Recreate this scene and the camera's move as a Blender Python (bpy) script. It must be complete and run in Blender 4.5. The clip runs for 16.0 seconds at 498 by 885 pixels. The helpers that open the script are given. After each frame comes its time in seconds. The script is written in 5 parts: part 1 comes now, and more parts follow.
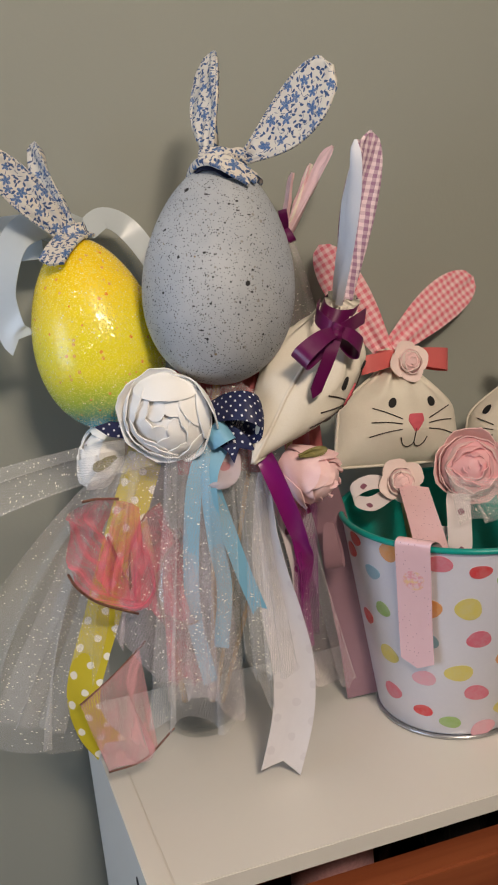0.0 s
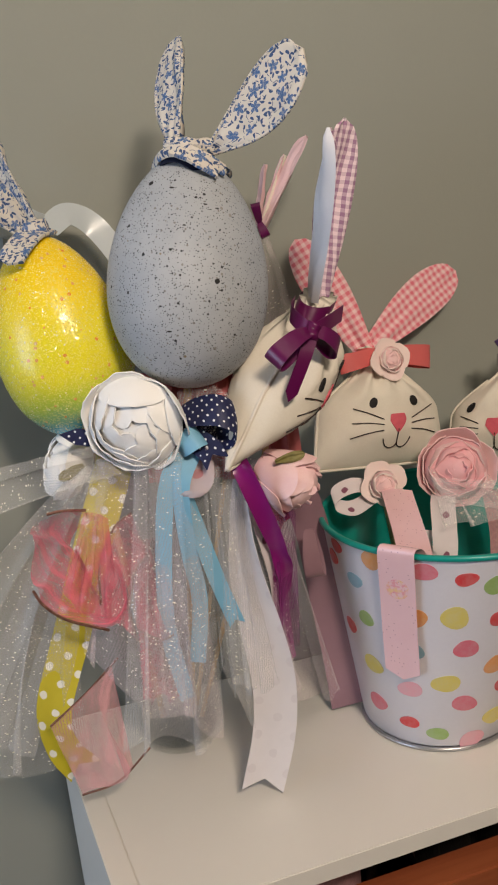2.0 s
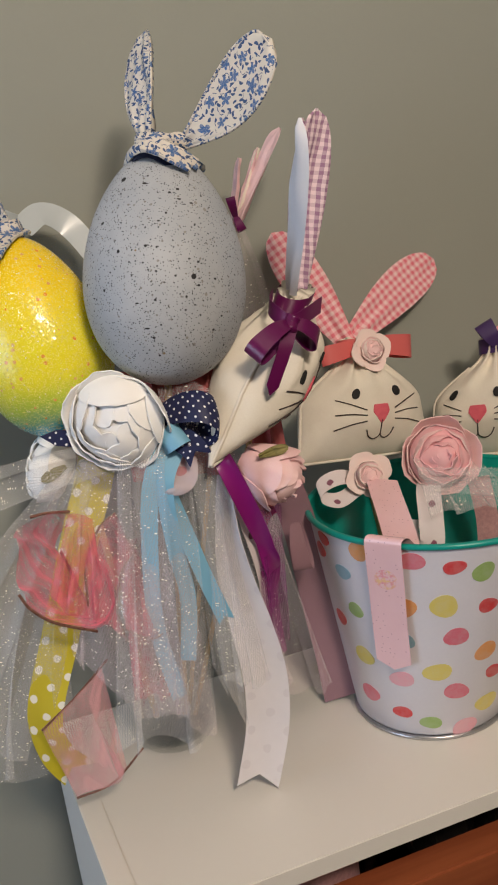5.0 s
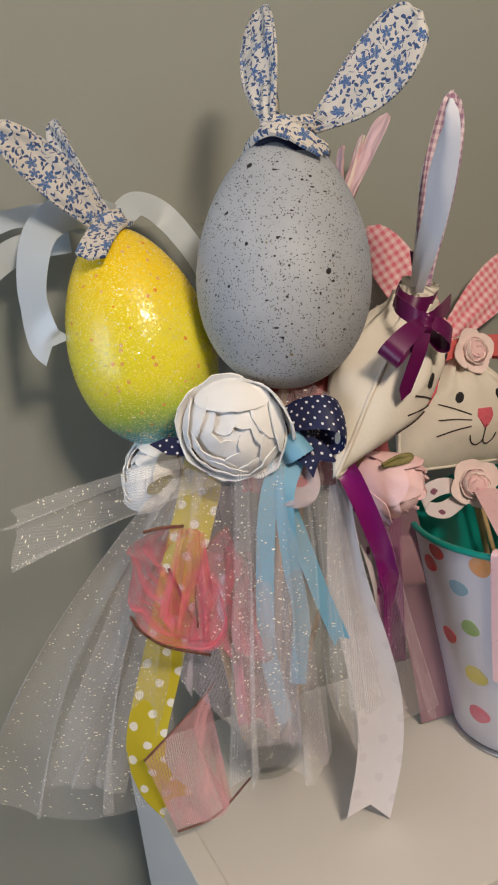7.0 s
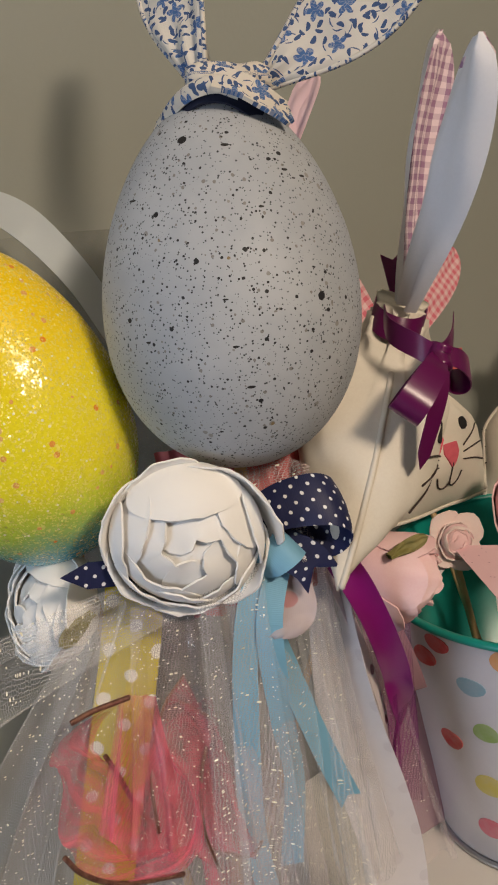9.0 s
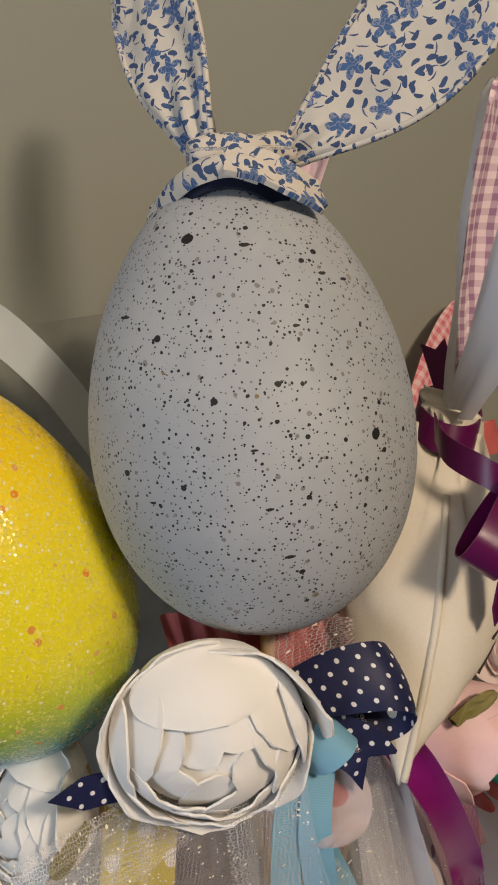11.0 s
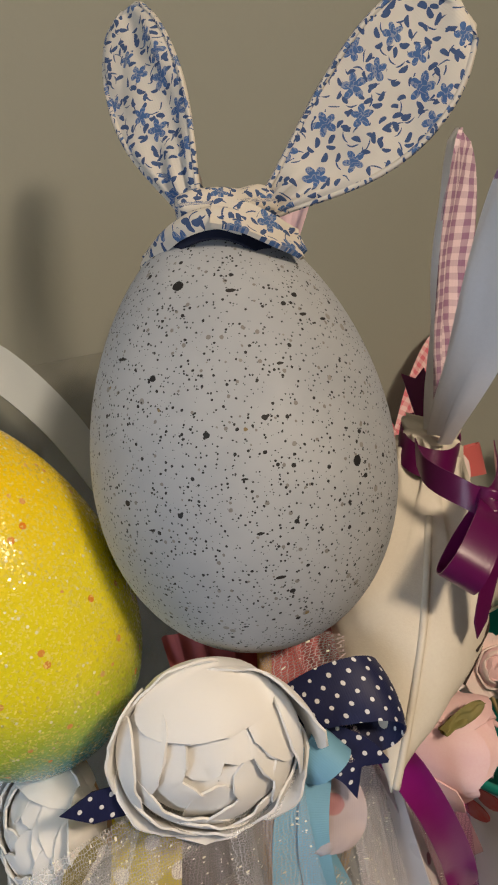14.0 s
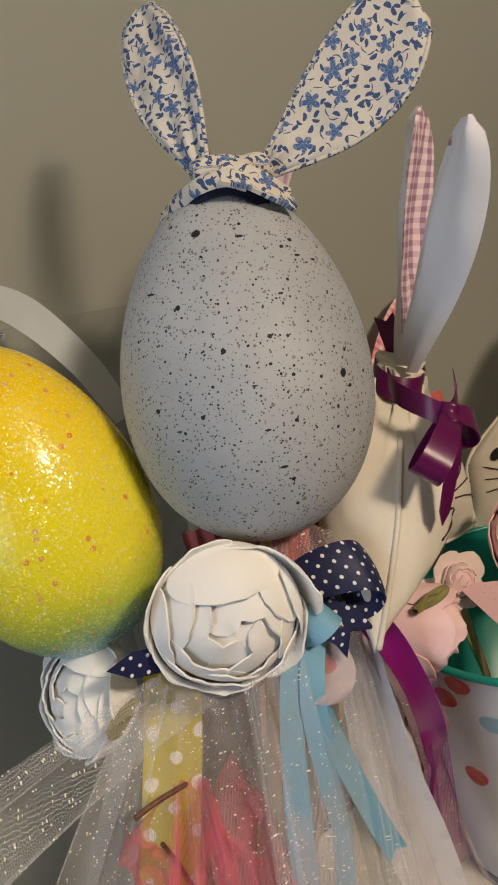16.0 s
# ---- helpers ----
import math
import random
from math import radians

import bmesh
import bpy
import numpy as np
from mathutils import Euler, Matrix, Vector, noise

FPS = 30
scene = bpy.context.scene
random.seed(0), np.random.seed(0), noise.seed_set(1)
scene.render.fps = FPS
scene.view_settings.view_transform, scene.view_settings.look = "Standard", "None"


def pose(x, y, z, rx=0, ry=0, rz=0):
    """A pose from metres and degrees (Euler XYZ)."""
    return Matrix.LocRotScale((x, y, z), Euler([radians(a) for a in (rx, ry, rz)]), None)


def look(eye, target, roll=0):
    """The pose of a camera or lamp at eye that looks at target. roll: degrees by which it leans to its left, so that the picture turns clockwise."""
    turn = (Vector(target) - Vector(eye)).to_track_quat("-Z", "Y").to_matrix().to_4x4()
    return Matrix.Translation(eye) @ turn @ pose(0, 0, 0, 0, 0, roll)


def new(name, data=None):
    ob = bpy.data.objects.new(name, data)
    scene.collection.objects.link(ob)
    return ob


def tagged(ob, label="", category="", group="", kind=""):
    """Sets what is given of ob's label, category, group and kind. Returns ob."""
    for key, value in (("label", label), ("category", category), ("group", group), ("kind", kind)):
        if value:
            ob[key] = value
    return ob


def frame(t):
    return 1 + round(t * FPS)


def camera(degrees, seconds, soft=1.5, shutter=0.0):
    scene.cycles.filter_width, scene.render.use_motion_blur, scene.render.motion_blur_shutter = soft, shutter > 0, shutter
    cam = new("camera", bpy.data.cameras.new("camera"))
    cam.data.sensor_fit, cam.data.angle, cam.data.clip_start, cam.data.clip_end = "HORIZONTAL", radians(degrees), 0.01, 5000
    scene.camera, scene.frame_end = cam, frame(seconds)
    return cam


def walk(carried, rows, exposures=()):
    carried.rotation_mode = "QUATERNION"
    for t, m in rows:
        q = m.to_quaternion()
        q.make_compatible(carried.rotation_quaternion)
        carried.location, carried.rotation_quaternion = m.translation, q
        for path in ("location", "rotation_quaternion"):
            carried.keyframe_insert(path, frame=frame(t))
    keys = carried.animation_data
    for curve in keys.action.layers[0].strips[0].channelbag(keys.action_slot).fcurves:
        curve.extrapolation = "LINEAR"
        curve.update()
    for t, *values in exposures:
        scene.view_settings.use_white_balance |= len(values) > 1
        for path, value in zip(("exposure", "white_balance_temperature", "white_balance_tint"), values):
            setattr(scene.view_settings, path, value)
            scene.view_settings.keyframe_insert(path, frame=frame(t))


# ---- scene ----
cam = camera(33.4, 16.0, 2.0)
PATH = [
    (0, (0.105, 0.003, 1.351), (0.636, 1.867, 0.858), -5.0),
    (0.5, (0.105, 0.025, 1.35), (0.637, 1.888, 0.852), -5.0),
    (1, (0.116, 0.036, 1.351), (0.67, 1.895, 0.864), -4.9),
    (1.5, (0.118, 0.038, 1.349), (0.673, 1.893, 0.848), -4.9),
    (2, (0.124, 0.03, 1.35), (0.682, 1.882, 0.843), -5.7),
    (2.5, (0.125, 0.03, 1.349), (0.689, 1.882, 0.847), -5.9),
    (3, (0.13, 0.028, 1.352), (0.694, 1.881, 0.856), -6.4),
    (5.5, (0.126, 0.035, 1.347), (0.713, 1.875, 0.827), -7.5),
    (6, (0.116, 0.046, 1.351), (0.699, 1.89, 0.842), -7.4),
    (6.5, (0.079, 0.078, 1.358), (0.651, 1.923, 0.84), -7.3),
    (7, (0.057, 0.105, 1.354), (0.665, 1.937, 0.828), -7.2),
    (7.5, (0.055, 0.129, 1.353), (0.661, 1.958, 0.82), -7.1),
    (8, (0.06, 0.188, 1.357), (0.693, 2.005, 0.813), -8.0),
    (8.5, (0.051, 0.259, 1.362), (0.849, 2.003, 0.794), -9.7),
    (9, (0.066, 0.308, 1.364), (1.076, 1.928, 0.767), -9.5),
    (9.5, (0.089, 0.357, 1.378), (1.139, 1.947, 0.77), -10.3),
    (12, (0.109, 0.392, 1.398), (1.178, 1.986, 0.835), -11.9),
    (12.5, (0.099, 0.373, 1.4), (1.18, 1.965, 0.855), -12.4),
    (13, (0.096, 0.366, 1.402), (1.173, 1.972, 0.891), -12.7),
    (13.5, (0.098, 0.371, 1.4), (1.179, 1.97, 0.878), -12.6),
    (14, (0.099, 0.372, 1.402), (1.183, 1.968, 0.876), -12.6),
    (14.5, (0.098, 0.372, 1.402), (1.191, 1.96, 0.871), -12.5),
    (15, (0.101, 0.367, 1.402), (1.17, 1.971, 0.871), -12.8),
    (15.5, (0.079, 0.352, 1.395), (1.197, 1.926, 0.872), -12.6),
    (16, (0.039, 0.327, 1.393), (1.181, 1.872, 0.837), -13.3),
]
walk(cam, [(t, look(eye, target, roll)) for t, eye, target, roll in PATH],
     exposures=[(0.0, 0.06, 6250, 11), (7.5, 0.03, 6250, 11), (9.5, -0.16, 6650, 11), (16.0, -0.14, 6850, 10)])

# ---- light ----
world = bpy.data.worlds.new("room_air")
scene.world = world
world.use_nodes = True
world.node_tree.nodes["Background"].inputs[0].default_value = (0.55, 0.62, 0.75, 1)
world.node_tree.nodes["Background"].inputs[1].default_value = 0.3

LAMP = Vector((0.305, -0.50, 1.955))
BULBS = [LAMP + Vector(o) for o in ((-0.075, 0.03, 0.0), (0.075, 0.03, 0.0), (0.0, -0.07, 0.0))]
for p in BULBS:
    bulb = bpy.data.lights.new("bulb_light", "POINT")
    bulb.energy, bulb.color, bulb.shadow_soft_size = 15.6, (1.0, 0.82, 0.63), 0.055
    new("bulb_light", bulb).location = p
pane = bpy.data.lights.new("window_light", "AREA")
pane.shape, pane.size, pane.size_y, pane.energy, pane.color = "RECTANGLE", 0.9, 1.1, 10, (0.66, 0.80, 1.0)
new("window_light", pane).matrix_world = look((-1.78, 0.05, 1.35), (0.2, 0.6, 1.1))


# ---- materials ----
class Graph:
    """A node material with a principled surface and short ways to add nodes."""

    def __init__(self, name, **inputs):
        self.mat = bpy.data.materials.new(name)
        self.mat.use_nodes = True
        self.tree = self.mat.node_tree
        self.bsdf = self.tree.nodes["Principled BSDF"]
        self.out = self.tree.nodes["Material Output"]
        self.set(self.bsdf, **inputs)

    def set(self, node, **inputs):
        for key, value in inputs.items():
            socket = node.inputs[key.replace("_", " ")]
            if isinstance(value, bpy.types.NodeSocket):
                self.tree.links.new(value, socket)
            else:
                if isinstance(value, tuple) and len(value) == 3 and socket.type == "RGBA":
                    value = (*value, 1)
                socket.default_value = value

    def node(self, kind, **inputs):
        n = self.tree.nodes.new("ShaderNode" + kind)
        self.set(n, **inputs)
        return n

    def plug(self, socket, value):
        if isinstance(value, bpy.types.NodeSocket):
            self.tree.links.new(value, socket)
        else:
            socket.default_value = value

    def m(self, op, a, b=0.0, c=0.0):
        n = self.tree.nodes.new("ShaderNodeMath")
        n.operation = op
        for socket, value in zip(n.inputs, (a, b, c)):
            self.plug(socket, value)
        return n.outputs[0]

    def v(self, op, a, b=(0, 0, 0)):
        n = self.tree.nodes.new("ShaderNodeVectorMath")
        n.operation = op
        self.plug(n.inputs[0], a)
        self.plug(n.inputs[1], b)
        return n.outputs["Value"] if op in ("LENGTH", "DOT_PRODUCT", "DISTANCE") else n.outputs[0]

    def scaled(self, a, s):
        n = self.tree.nodes.new("ShaderNodeVectorMath")
        n.operation = "SCALE"
        self.plug(n.inputs[0], a)
        n.inputs["Scale"].default_value = s
        return n.outputs[0]

    def mix(self, f, a, b):
        n = self.tree.nodes.new("ShaderNodeMix")
        n.data_type = "RGBA"
        self.plug(n.inputs[0], f)
        for socket, value in ((n.inputs[6], a), (n.inputs[7], b)):
            self.plug(socket, (*value, 1) if isinstance(value, tuple) and len(value) == 3 else value)
        return n.outputs[2]

    def uv(self):
        return self.node("TexCoord").outputs["UV"]

    def obj(self):
        return self.node("TexCoord").outputs["Object"]

    def noise(self, vec, scale, detail=4.0, rough=0.6):
        return self.node("TexNoise", Vector=vec, Scale=scale, Detail=detail, Roughness=rough).outputs["Fac"]

    def voro(self, vec, scale, dims="3D", feature="F1", random=1.0):
        n = self.tree.nodes.new("ShaderNodeTexVoronoi")
        n.voronoi_dimensions, n.feature = dims, feature
        self.set(n, Vector=vec, Scale=scale, Randomness=random)
        return n

    def ramp(self, f, lo, hi):
        n = self.node("MapRange")
        n.interpolation_type = "SMOOTHSTEP"
        self.plug(n.inputs["Value"], f)
        n.inputs["From Min"].default_value, n.inputs["From Max"].default_value = lo, hi
        return n.outputs[0]

    def bump(self, height, strength=0.3, distance=0.001):
        n = self.node("Bump", Strength=strength, Distance=distance, Height=height)
        self.set(self.bsdf, Normal=n.outputs[0])
        return n

    def colour(self, c):
        self.set(self.bsdf, Base_Color=c)
        return self


def split(g, vec):
    n = g.node("SeparateXYZ", Vector=vec)
    return n.outputs[0], n.outputs[1], n.outputs[2]


def weave_bump(g, scale=1600, strength=0.25):
    u, w, _ = split(g, g.uv())
    h = g.m("ADD", g.m("SINE", g.m("MULTIPLY", u, scale * 3)), g.m("SINE", g.m("MULTIPLY", w, scale * 3)))
    crease = g.noise(g.uv(), 45, 3)
    g.bump(g.m("ADD", g.m("MULTIPLY", h, 0.03), g.m("MULTIPLY", crease, 3.5)), strength, 0.0012)


def mottled(name, base, other, scale=6.0, rough=0.6, bump=0.1, fine=90, dist=0.001, space="obj", **more):
    g = Graph(name, Roughness=rough, **more)
    vec = g.obj() if space == "obj" else g.uv()
    f = g.ramp(g.m("ADD", g.m("MULTIPLY", g.noise(vec, scale), 0.7), g.m("MULTIPLY", g.noise(vec, fine), 0.3)), 0.3, 0.7)
    g.colour(g.mix(f, base, other))
    g.bump(g.noise(vec, fine * 2, 3), bump, dist)
    return g


def rot_local(g, vec, voro):
    """Offset from a cell's centre, turned by a random angle of that cell; also the cell's three random values."""
    off = g.v("SUBTRACT", vec, voro.outputs["Position"])
    r, gg, b = split(g, voro.outputs["Color"])
    x, y, _ = split(g, off)
    ang = g.m("MULTIPLY", r, 6.283)
    c, s = g.m("COSINE", ang), g.m("SINE", ang)
    lx = g.m("SUBTRACT", g.m("MULTIPLY", x, c), g.m("MULTIPLY", y, s))
    ly = g.m("ADD", g.m("MULTIPLY", x, s), g.m("MULTIPLY", y, c))
    return lx, ly, (r, gg, b)


def floral():
    g = Graph("floral_cotton", Roughness=0.85)
    p = g.uv()
    wob = g.scaled(g.node("TexNoise", Vector=p, Scale=260, Detail=1).outputs["Color"], 0.0012)
    p1 = g.v("ADD", p, wob)
    total = None
    for scale, a, b, keep, shift in ((185, 0.34, 0.16, 0.22, 0.0), (205, 0.32, 0.15, 0.34, 0.31), (215, 0.44, 0.055, 0.45, 0.77)):
        vec = g.v("MULTIPLY", g.v("ADD", p1, (shift, shift * 0.6, 0)), (scale, scale, 0))
        vo = g.voro(vec, 1.0, "2D", random=0.8)
        lx, ly, (r, q, w) = rot_local(g, vec, vo)
        bend = g.m("ADD", ly, g.m("MULTIPLY", g.m("MULTIPLY", lx, lx), 0.6))
        d = g.m("ADD", g.m("POWER", g.m("DIVIDE", lx, a), 2.0), g.m("POWER", g.m("DIVIDE", bend, b), 2.0))
        hit = g.m("MULTIPLY", g.m("LESS_THAN", d, 1.0), g.m("GREATER_THAN", q, keep))
        total = hit if total is None else g.m("MAXIMUM", total, hit)
    vec = g.v("MULTIPLY", p1, (72, 72, 0))
    vo = g.voro(vec, 1.0, "2D", random=0.85)
    lx, ly, (r, q, w) = rot_local(g, vec, vo)
    ang = g.m("ARCTAN2", ly, lx)
    rad = g.m("SQRT", g.m("ADD", g.m("MULTIPLY", lx, lx), g.m("MULTIPLY", ly, ly)))
    size = g.m("ADD", 0.75, g.m("MULTIPLY", q, 0.4))
    lobes = g.m("MULTIPLY", size, g.m("ADD", 0.12, g.m("MULTIPLY", g.m("ABSOLUTE", g.m("COSINE", g.m("MULTIPLY", ang, 2.5))), 0.19)))
    vein = g.m("LESS_THAN", g.m("ABSOLUTE", g.m("SUBTRACT", g.noise(p, 480, 1), 0.5)), 0.035)
    flower_mask = g.m("MULTIPLY", g.m("LESS_THAN", rad, lobes), g.m("SUBTRACT", 1.0, g.m("MULTIPLY", vein, 0.3)))
    blank = g.m("LESS_THAN", rad, g.m("MULTIPLY", size, 0.29))
    leaf = g.m("MULTIPLY", total, g.m("SUBTRACT", 1.0, blank))
    cream = g.mix(g.noise(p, 60), (0.70, 0.66, 0.59), (0.60, 0.565, 0.51))
    c = g.mix(leaf, cream, g.mix(g.noise(p, 150), (0.035, 0.06, 0.15), (0.055, 0.115, 0.26)))
    c = g.mix(flower_mask, c, g.mix(g.noise(p, 300), (0.04, 0.10, 0.27), (0.075, 0.17, 0.38)))
    g.colour(c)
    weave_bump(g, 2600, 0.4)
    return g.mat


def gingham(name, pale, strong, pitch, weft=1.0):
    g = Graph(name, Roughness=0.85)
    p = g.uv()
    wob = g.scaled(g.node("TexNoise", Vector=p, Scale=50, Detail=2).outputs["Color"], 0.0022)
    u, w, _ = split(g, g.v("ADD", p, wob))
    a = g.m("LESS_THAN", g.m("FRACT", g.m("DIVIDE", u, pitch)), 0.5)
    b = g.m("MULTIPLY", g.m("LESS_THAN", g.m("FRACT", g.m("DIVIDE", w, pitch)), 0.5), weft)
    g.colour(g.mix(g.m("MULTIPLY", g.m("ADD", a, b), 0.5), pale, strong))
    weave_bump(g, 2000, 0.3)
    return g.mat


def cotton(name, a, b):
    g = mottled(name, a, b, 25, 0.9, 0.2, 700, 0.0006)
    return g.mat


def satin(name, a, b, rough=0.3):
    g = Graph(name, Roughness=rough)
    p = g.uv()
    stretch = g.v("MULTIPLY", p, (18, 900, 1))
    g.colour(g.mix(g.noise(p, 30), a, b))
    g.bump(g.m("ADD", g.noise(stretch, 1.0, 2), g.m("MULTIPLY", g.noise(p, 40), 6.0)), 0.05, 0.0008)
    return g.mat


def grosgrain(name, base, dot=None, pitch=0.01, size=0.2, rough=0.55, fade=0.0):
    """Ribbed ribbon: ribs across, and, where given, staggered round dots."""
    g = Graph(name, Roughness=rough)
    p = g.uv()
    u, w, _ = split(g, p)
    c = g.mix(g.noise(p, 40), base, tuple(v * 0.86 for v in base))
    if dot:
        wob = g.scaled(g.node("TexNoise", Vector=p, Scale=120, Detail=1).outputs["Color"], pitch * 0.12)
        q = g.scaled(g.v("ADD", p, wob), 1 / pitch)
        d1 = g.v("LENGTH", g.v("SUBTRACT", g.v("FRACTION", q), (0.5, 0.5, 0)))
        d2 = g.v("LENGTH", g.v("SUBTRACT", g.v("FRACTION", g.v("ADD", q, (0.5, 0.5, 0))), (0.5, 0.5, 0)))
        mask = g.m("SUBTRACT", 1.0, g.ramp(g.m("MINIMUM", d1, d2), size * 0.9, size * 1.1))
        if fade:
            mask = g.m("MULTIPLY", mask, fade)
        c = g.mix(mask, c, dot)
    g.colour(c)
    g.bump(g.m("SINE", g.m("MULTIPLY", u, 2 * math.pi / 0.0009)), 0.12, 0.0003)
    return g.mat


def net(name, tint, cover, cell=0.00085, glitter=0.965, line=0.12, thread=0.5):
    """Tulle or organza: fine threads with holes between them, and a few glitter flakes."""
    g = Graph(name, Roughness=0.6)
    p = g.uv()
    edge = g.voro(g.v("MULTIPLY", p, (1 / cell, 0.8 / cell, 0)), 1.0, "2D", "DISTANCE_TO_EDGE", 0.6).outputs["Distance"]
    lines = g.m("SUBTRACT", 1.0, g.ramp(edge, line * 0.5, line * 1.7))
    flake = g.voro(g.v("MULTIPLY", p, (820, 820, 0)), 1.0, "2D")
    r, q, b = split(g, flake.outputs["Color"])
    dense = g.ramp(g.noise(p, 9, 2), 0.35, 0.7)
    spark = g.m("MULTIPLY", g.m("GREATER_THAN", r, g.m("SUBTRACT", glitter + 0.022, g.m("MULTIPLY", dense, 0.045))), g.m("LESS_THAN", flake.outputs["Distance"], g.m("ADD", 0.18, g.m("MULTIPLY", q, 0.22))))
    soft = g.m("MULTIPLY", g.ramp(g.noise(g.v("MULTIPLY", p, (1.0, 0.25, 1.0)), 60, 3), 0.3, 0.75), cover)
    body = g.m("ADD", g.m("MULTIPLY", lines, thread), soft)
    alpha = g.m("MINIMUM", g.m("MAXIMUM", body, spark), 1.0)
    # glitter flakes get a near-white colour, so their sparkle is painted in
    g.colour(g.mix(spark, tint, g.mix(q, (1.0, 0.99, 0.97), (0.98, 0.96, 0.80))))
    geo = g.node("NewGeometry").outputs["Normal"]
    tilt = g.v("ADD", g.scaled(g.v("SUBTRACT", flake.outputs["Color"], (0.5, 0.5, 0.5)), 0.7), geo)
    g.set(g.bsdf, Alpha=alpha, Roughness=g.m("SUBTRACT", 0.6, g.m("MULTIPLY", spark, 0.35)),
          Normal=g.mix(spark, geo, g.v("NORMALIZE", tilt)))
    return g.mat


def speckled():
    g = Graph("speckled_shell", Roughness=0.62)
    p = g.obj()
    base = g.mix(g.ramp(g.noise(p, 16, 5), 0.35, 0.68), (0.372, 0.400, 0.440), (0.456, 0.479, 0.508))
    c = base
    wob = g.scaled(g.node("TexNoise", Vector=p, Scale=350, Detail=2).outputs["Color"], 0.0008)
    q0 = g.v("ADD", p, wob)
    for scale, keep, r0, col, stretch in ((150, 0.66, 0.21, (0.27, 0.26, 0.25), (1, 1, 1)), (330, 0.55, 0.27, (0.22, 0.21, 0.20), (1, 1, 1)), (520, 0.32, 0.28, (0.012, 0.012, 0.014), (1, 1, 1)),
                                          (300, 0.66, 0.22, (0.010, 0.010, 0.012), (1, 1, 1)), (760, 0.45, 0.32, (0.02, 0.02, 0.022), (1, 1, 1)), (170, 0.72, 0.20, (0.008, 0.008, 0.010), (1, 1, 1.15)),
                                          (95, 0.84, 0.20, (0.008, 0.008, 0.010), (1, 1, 1.1)), (130, 0.86, 0.20, (0.012, 0.011, 0.010), (0.5, 0.9, 2.4)), (120, 0.90, 0.17, (0.24, 0.17, 0.08), (1, 1, 1))):
        vo = g.voro(g.v("MULTIPLY", g.v("ADD", q0, (scale * 0.013, 0.02, 0.05)), stretch), scale)
        r, q, b = split(g, vo.outputs["Color"])
        size = g.m("MULTIPLY", g.m("ADD", g.m("MULTIPLY", q, 0.8), 0.2), r0)
        spot = g.m("MULTIPLY", g.m("GREATER_THAN", r, keep), g.m("LESS_THAN", vo.outputs["Distance"], size))
        c = g.mix(spot, c, col)
    g.colour(c)
    g.bump(g.noise(p, 220, 4), 0.08, 0.0006)
    return g.mat


def glitter_shell():
    g = Graph("glitter_shell", Roughness=0.35, Coat_Weight=0.18, Coat_Roughness=0.08)
    p = g.obj()
    x, y, z = split(g, p)
    zz = g.m("ADD", z, g.m("MULTIPLY", g.m("SUBTRACT", g.noise(p, 30), 0.5), 0.02))
    c = g.mix(g.ramp(zz, -0.071, -0.044), (0.02, 0.32, 0.42), (0.42, 0.60, 0.07))
    c = g.mix(g.ramp(zz, -0.056, -0.020), c, (0.94, 0.83, 0.03))
    c = g.mix(g.ramp(zz, -0.01, 0.055), c, (1.0, 0.70, 0.006))
    fl = g.voro(p, 1300)
    r, q, b = split(g, fl.outputs["Color"])
    big = g.voro(p, 190)
    r2, q2, b2 = split(g, big.outputs["Color"])
    fleck = g.m("MULTIPLY", g.m("GREATER_THAN", r2, 0.78), g.m("LESS_THAN", big.outputs["Distance"], 0.27))
    c = g.mix(g.m("MULTIPLY", g.m("SUBTRACT", 1.0, q), 0.08), c, (0.40, 0.30, 0.01))
    c = g.mix(g.m("MULTIPLY", fleck, 0.9), c, g.mix(q2, (0.85, 0.22, 0.01), (0.85, 0.55, 0.25)))
    # some flakes are coloured paler, part of their sparkle painted in
    glint_flake = g.m("GREATER_THAN", r, 0.78)
    c = g.mix(g.m("MULTIPLY", glint_flake, 0.5), c, (1.0, 0.90, 0.30))
    grain = g.voro(p, 620)
    r3, q3, b3 = split(g, grain.outputs["Color"])
    c = g.mix(g.m("MULTIPLY", g.m("GREATER_THAN", r3, 0.6), 0.05), c, (0.60, 0.46, 0.01))
    # larger pale spots: glints painted as colour, no gloss of their own
    glint_chip = g.m("MULTIPLY", g.m("GREATER_THAN", q3, 0.955), g.m("LESS_THAN", grain.outputs["Distance"], 0.40))
    c = g.mix(glint_chip, c, (1.0, 0.96, 0.62))
    g.colour(c)
    geo = g.node("NewGeometry").outputs["Normal"]
    tilt = g.v("ADD", geo, g.v("MULTIPLY", g.v("SUBTRACT", fl.outputs["Color"], (0.5, 0.5, 0.5)), g.m("ADD", 0.26, g.m("MULTIPLY", glint_flake, 0.45))))
    g.set(g.bsdf, Normal=g.v("NORMALIZE", tilt), Roughness=g.m("SUBTRACT", 0.32, g.m("MULTIPLY", b, 0.21)))
    return g.mat


def foam(name, a, b):
    g = mottled(name, a, b, 30, 0.75, 0.15, 900, 0.0004, Subsurface_Weight=0.06, Subsurface_Scale=0.002)
    g.bsdf.inputs["Subsurface Radius"].default_value = (1.0, 0.9, 0.8)
    return g.mat


def wall_paint():
    g = Graph("wall_paint", Roughness=0.75)
    p = g.obj()
    g.colour(g.mix(g.noise(p, 3.0, 4), (0.290, 0.302, 0.264), (0.312, 0.324, 0.284)))
    g.bump(g.m("ADD", g.noise(p, 260, 3), g.m("MULTIPLY", g.noise(p, 30, 2), 0.7)), 0.12, 0.0012)
    return g.mat


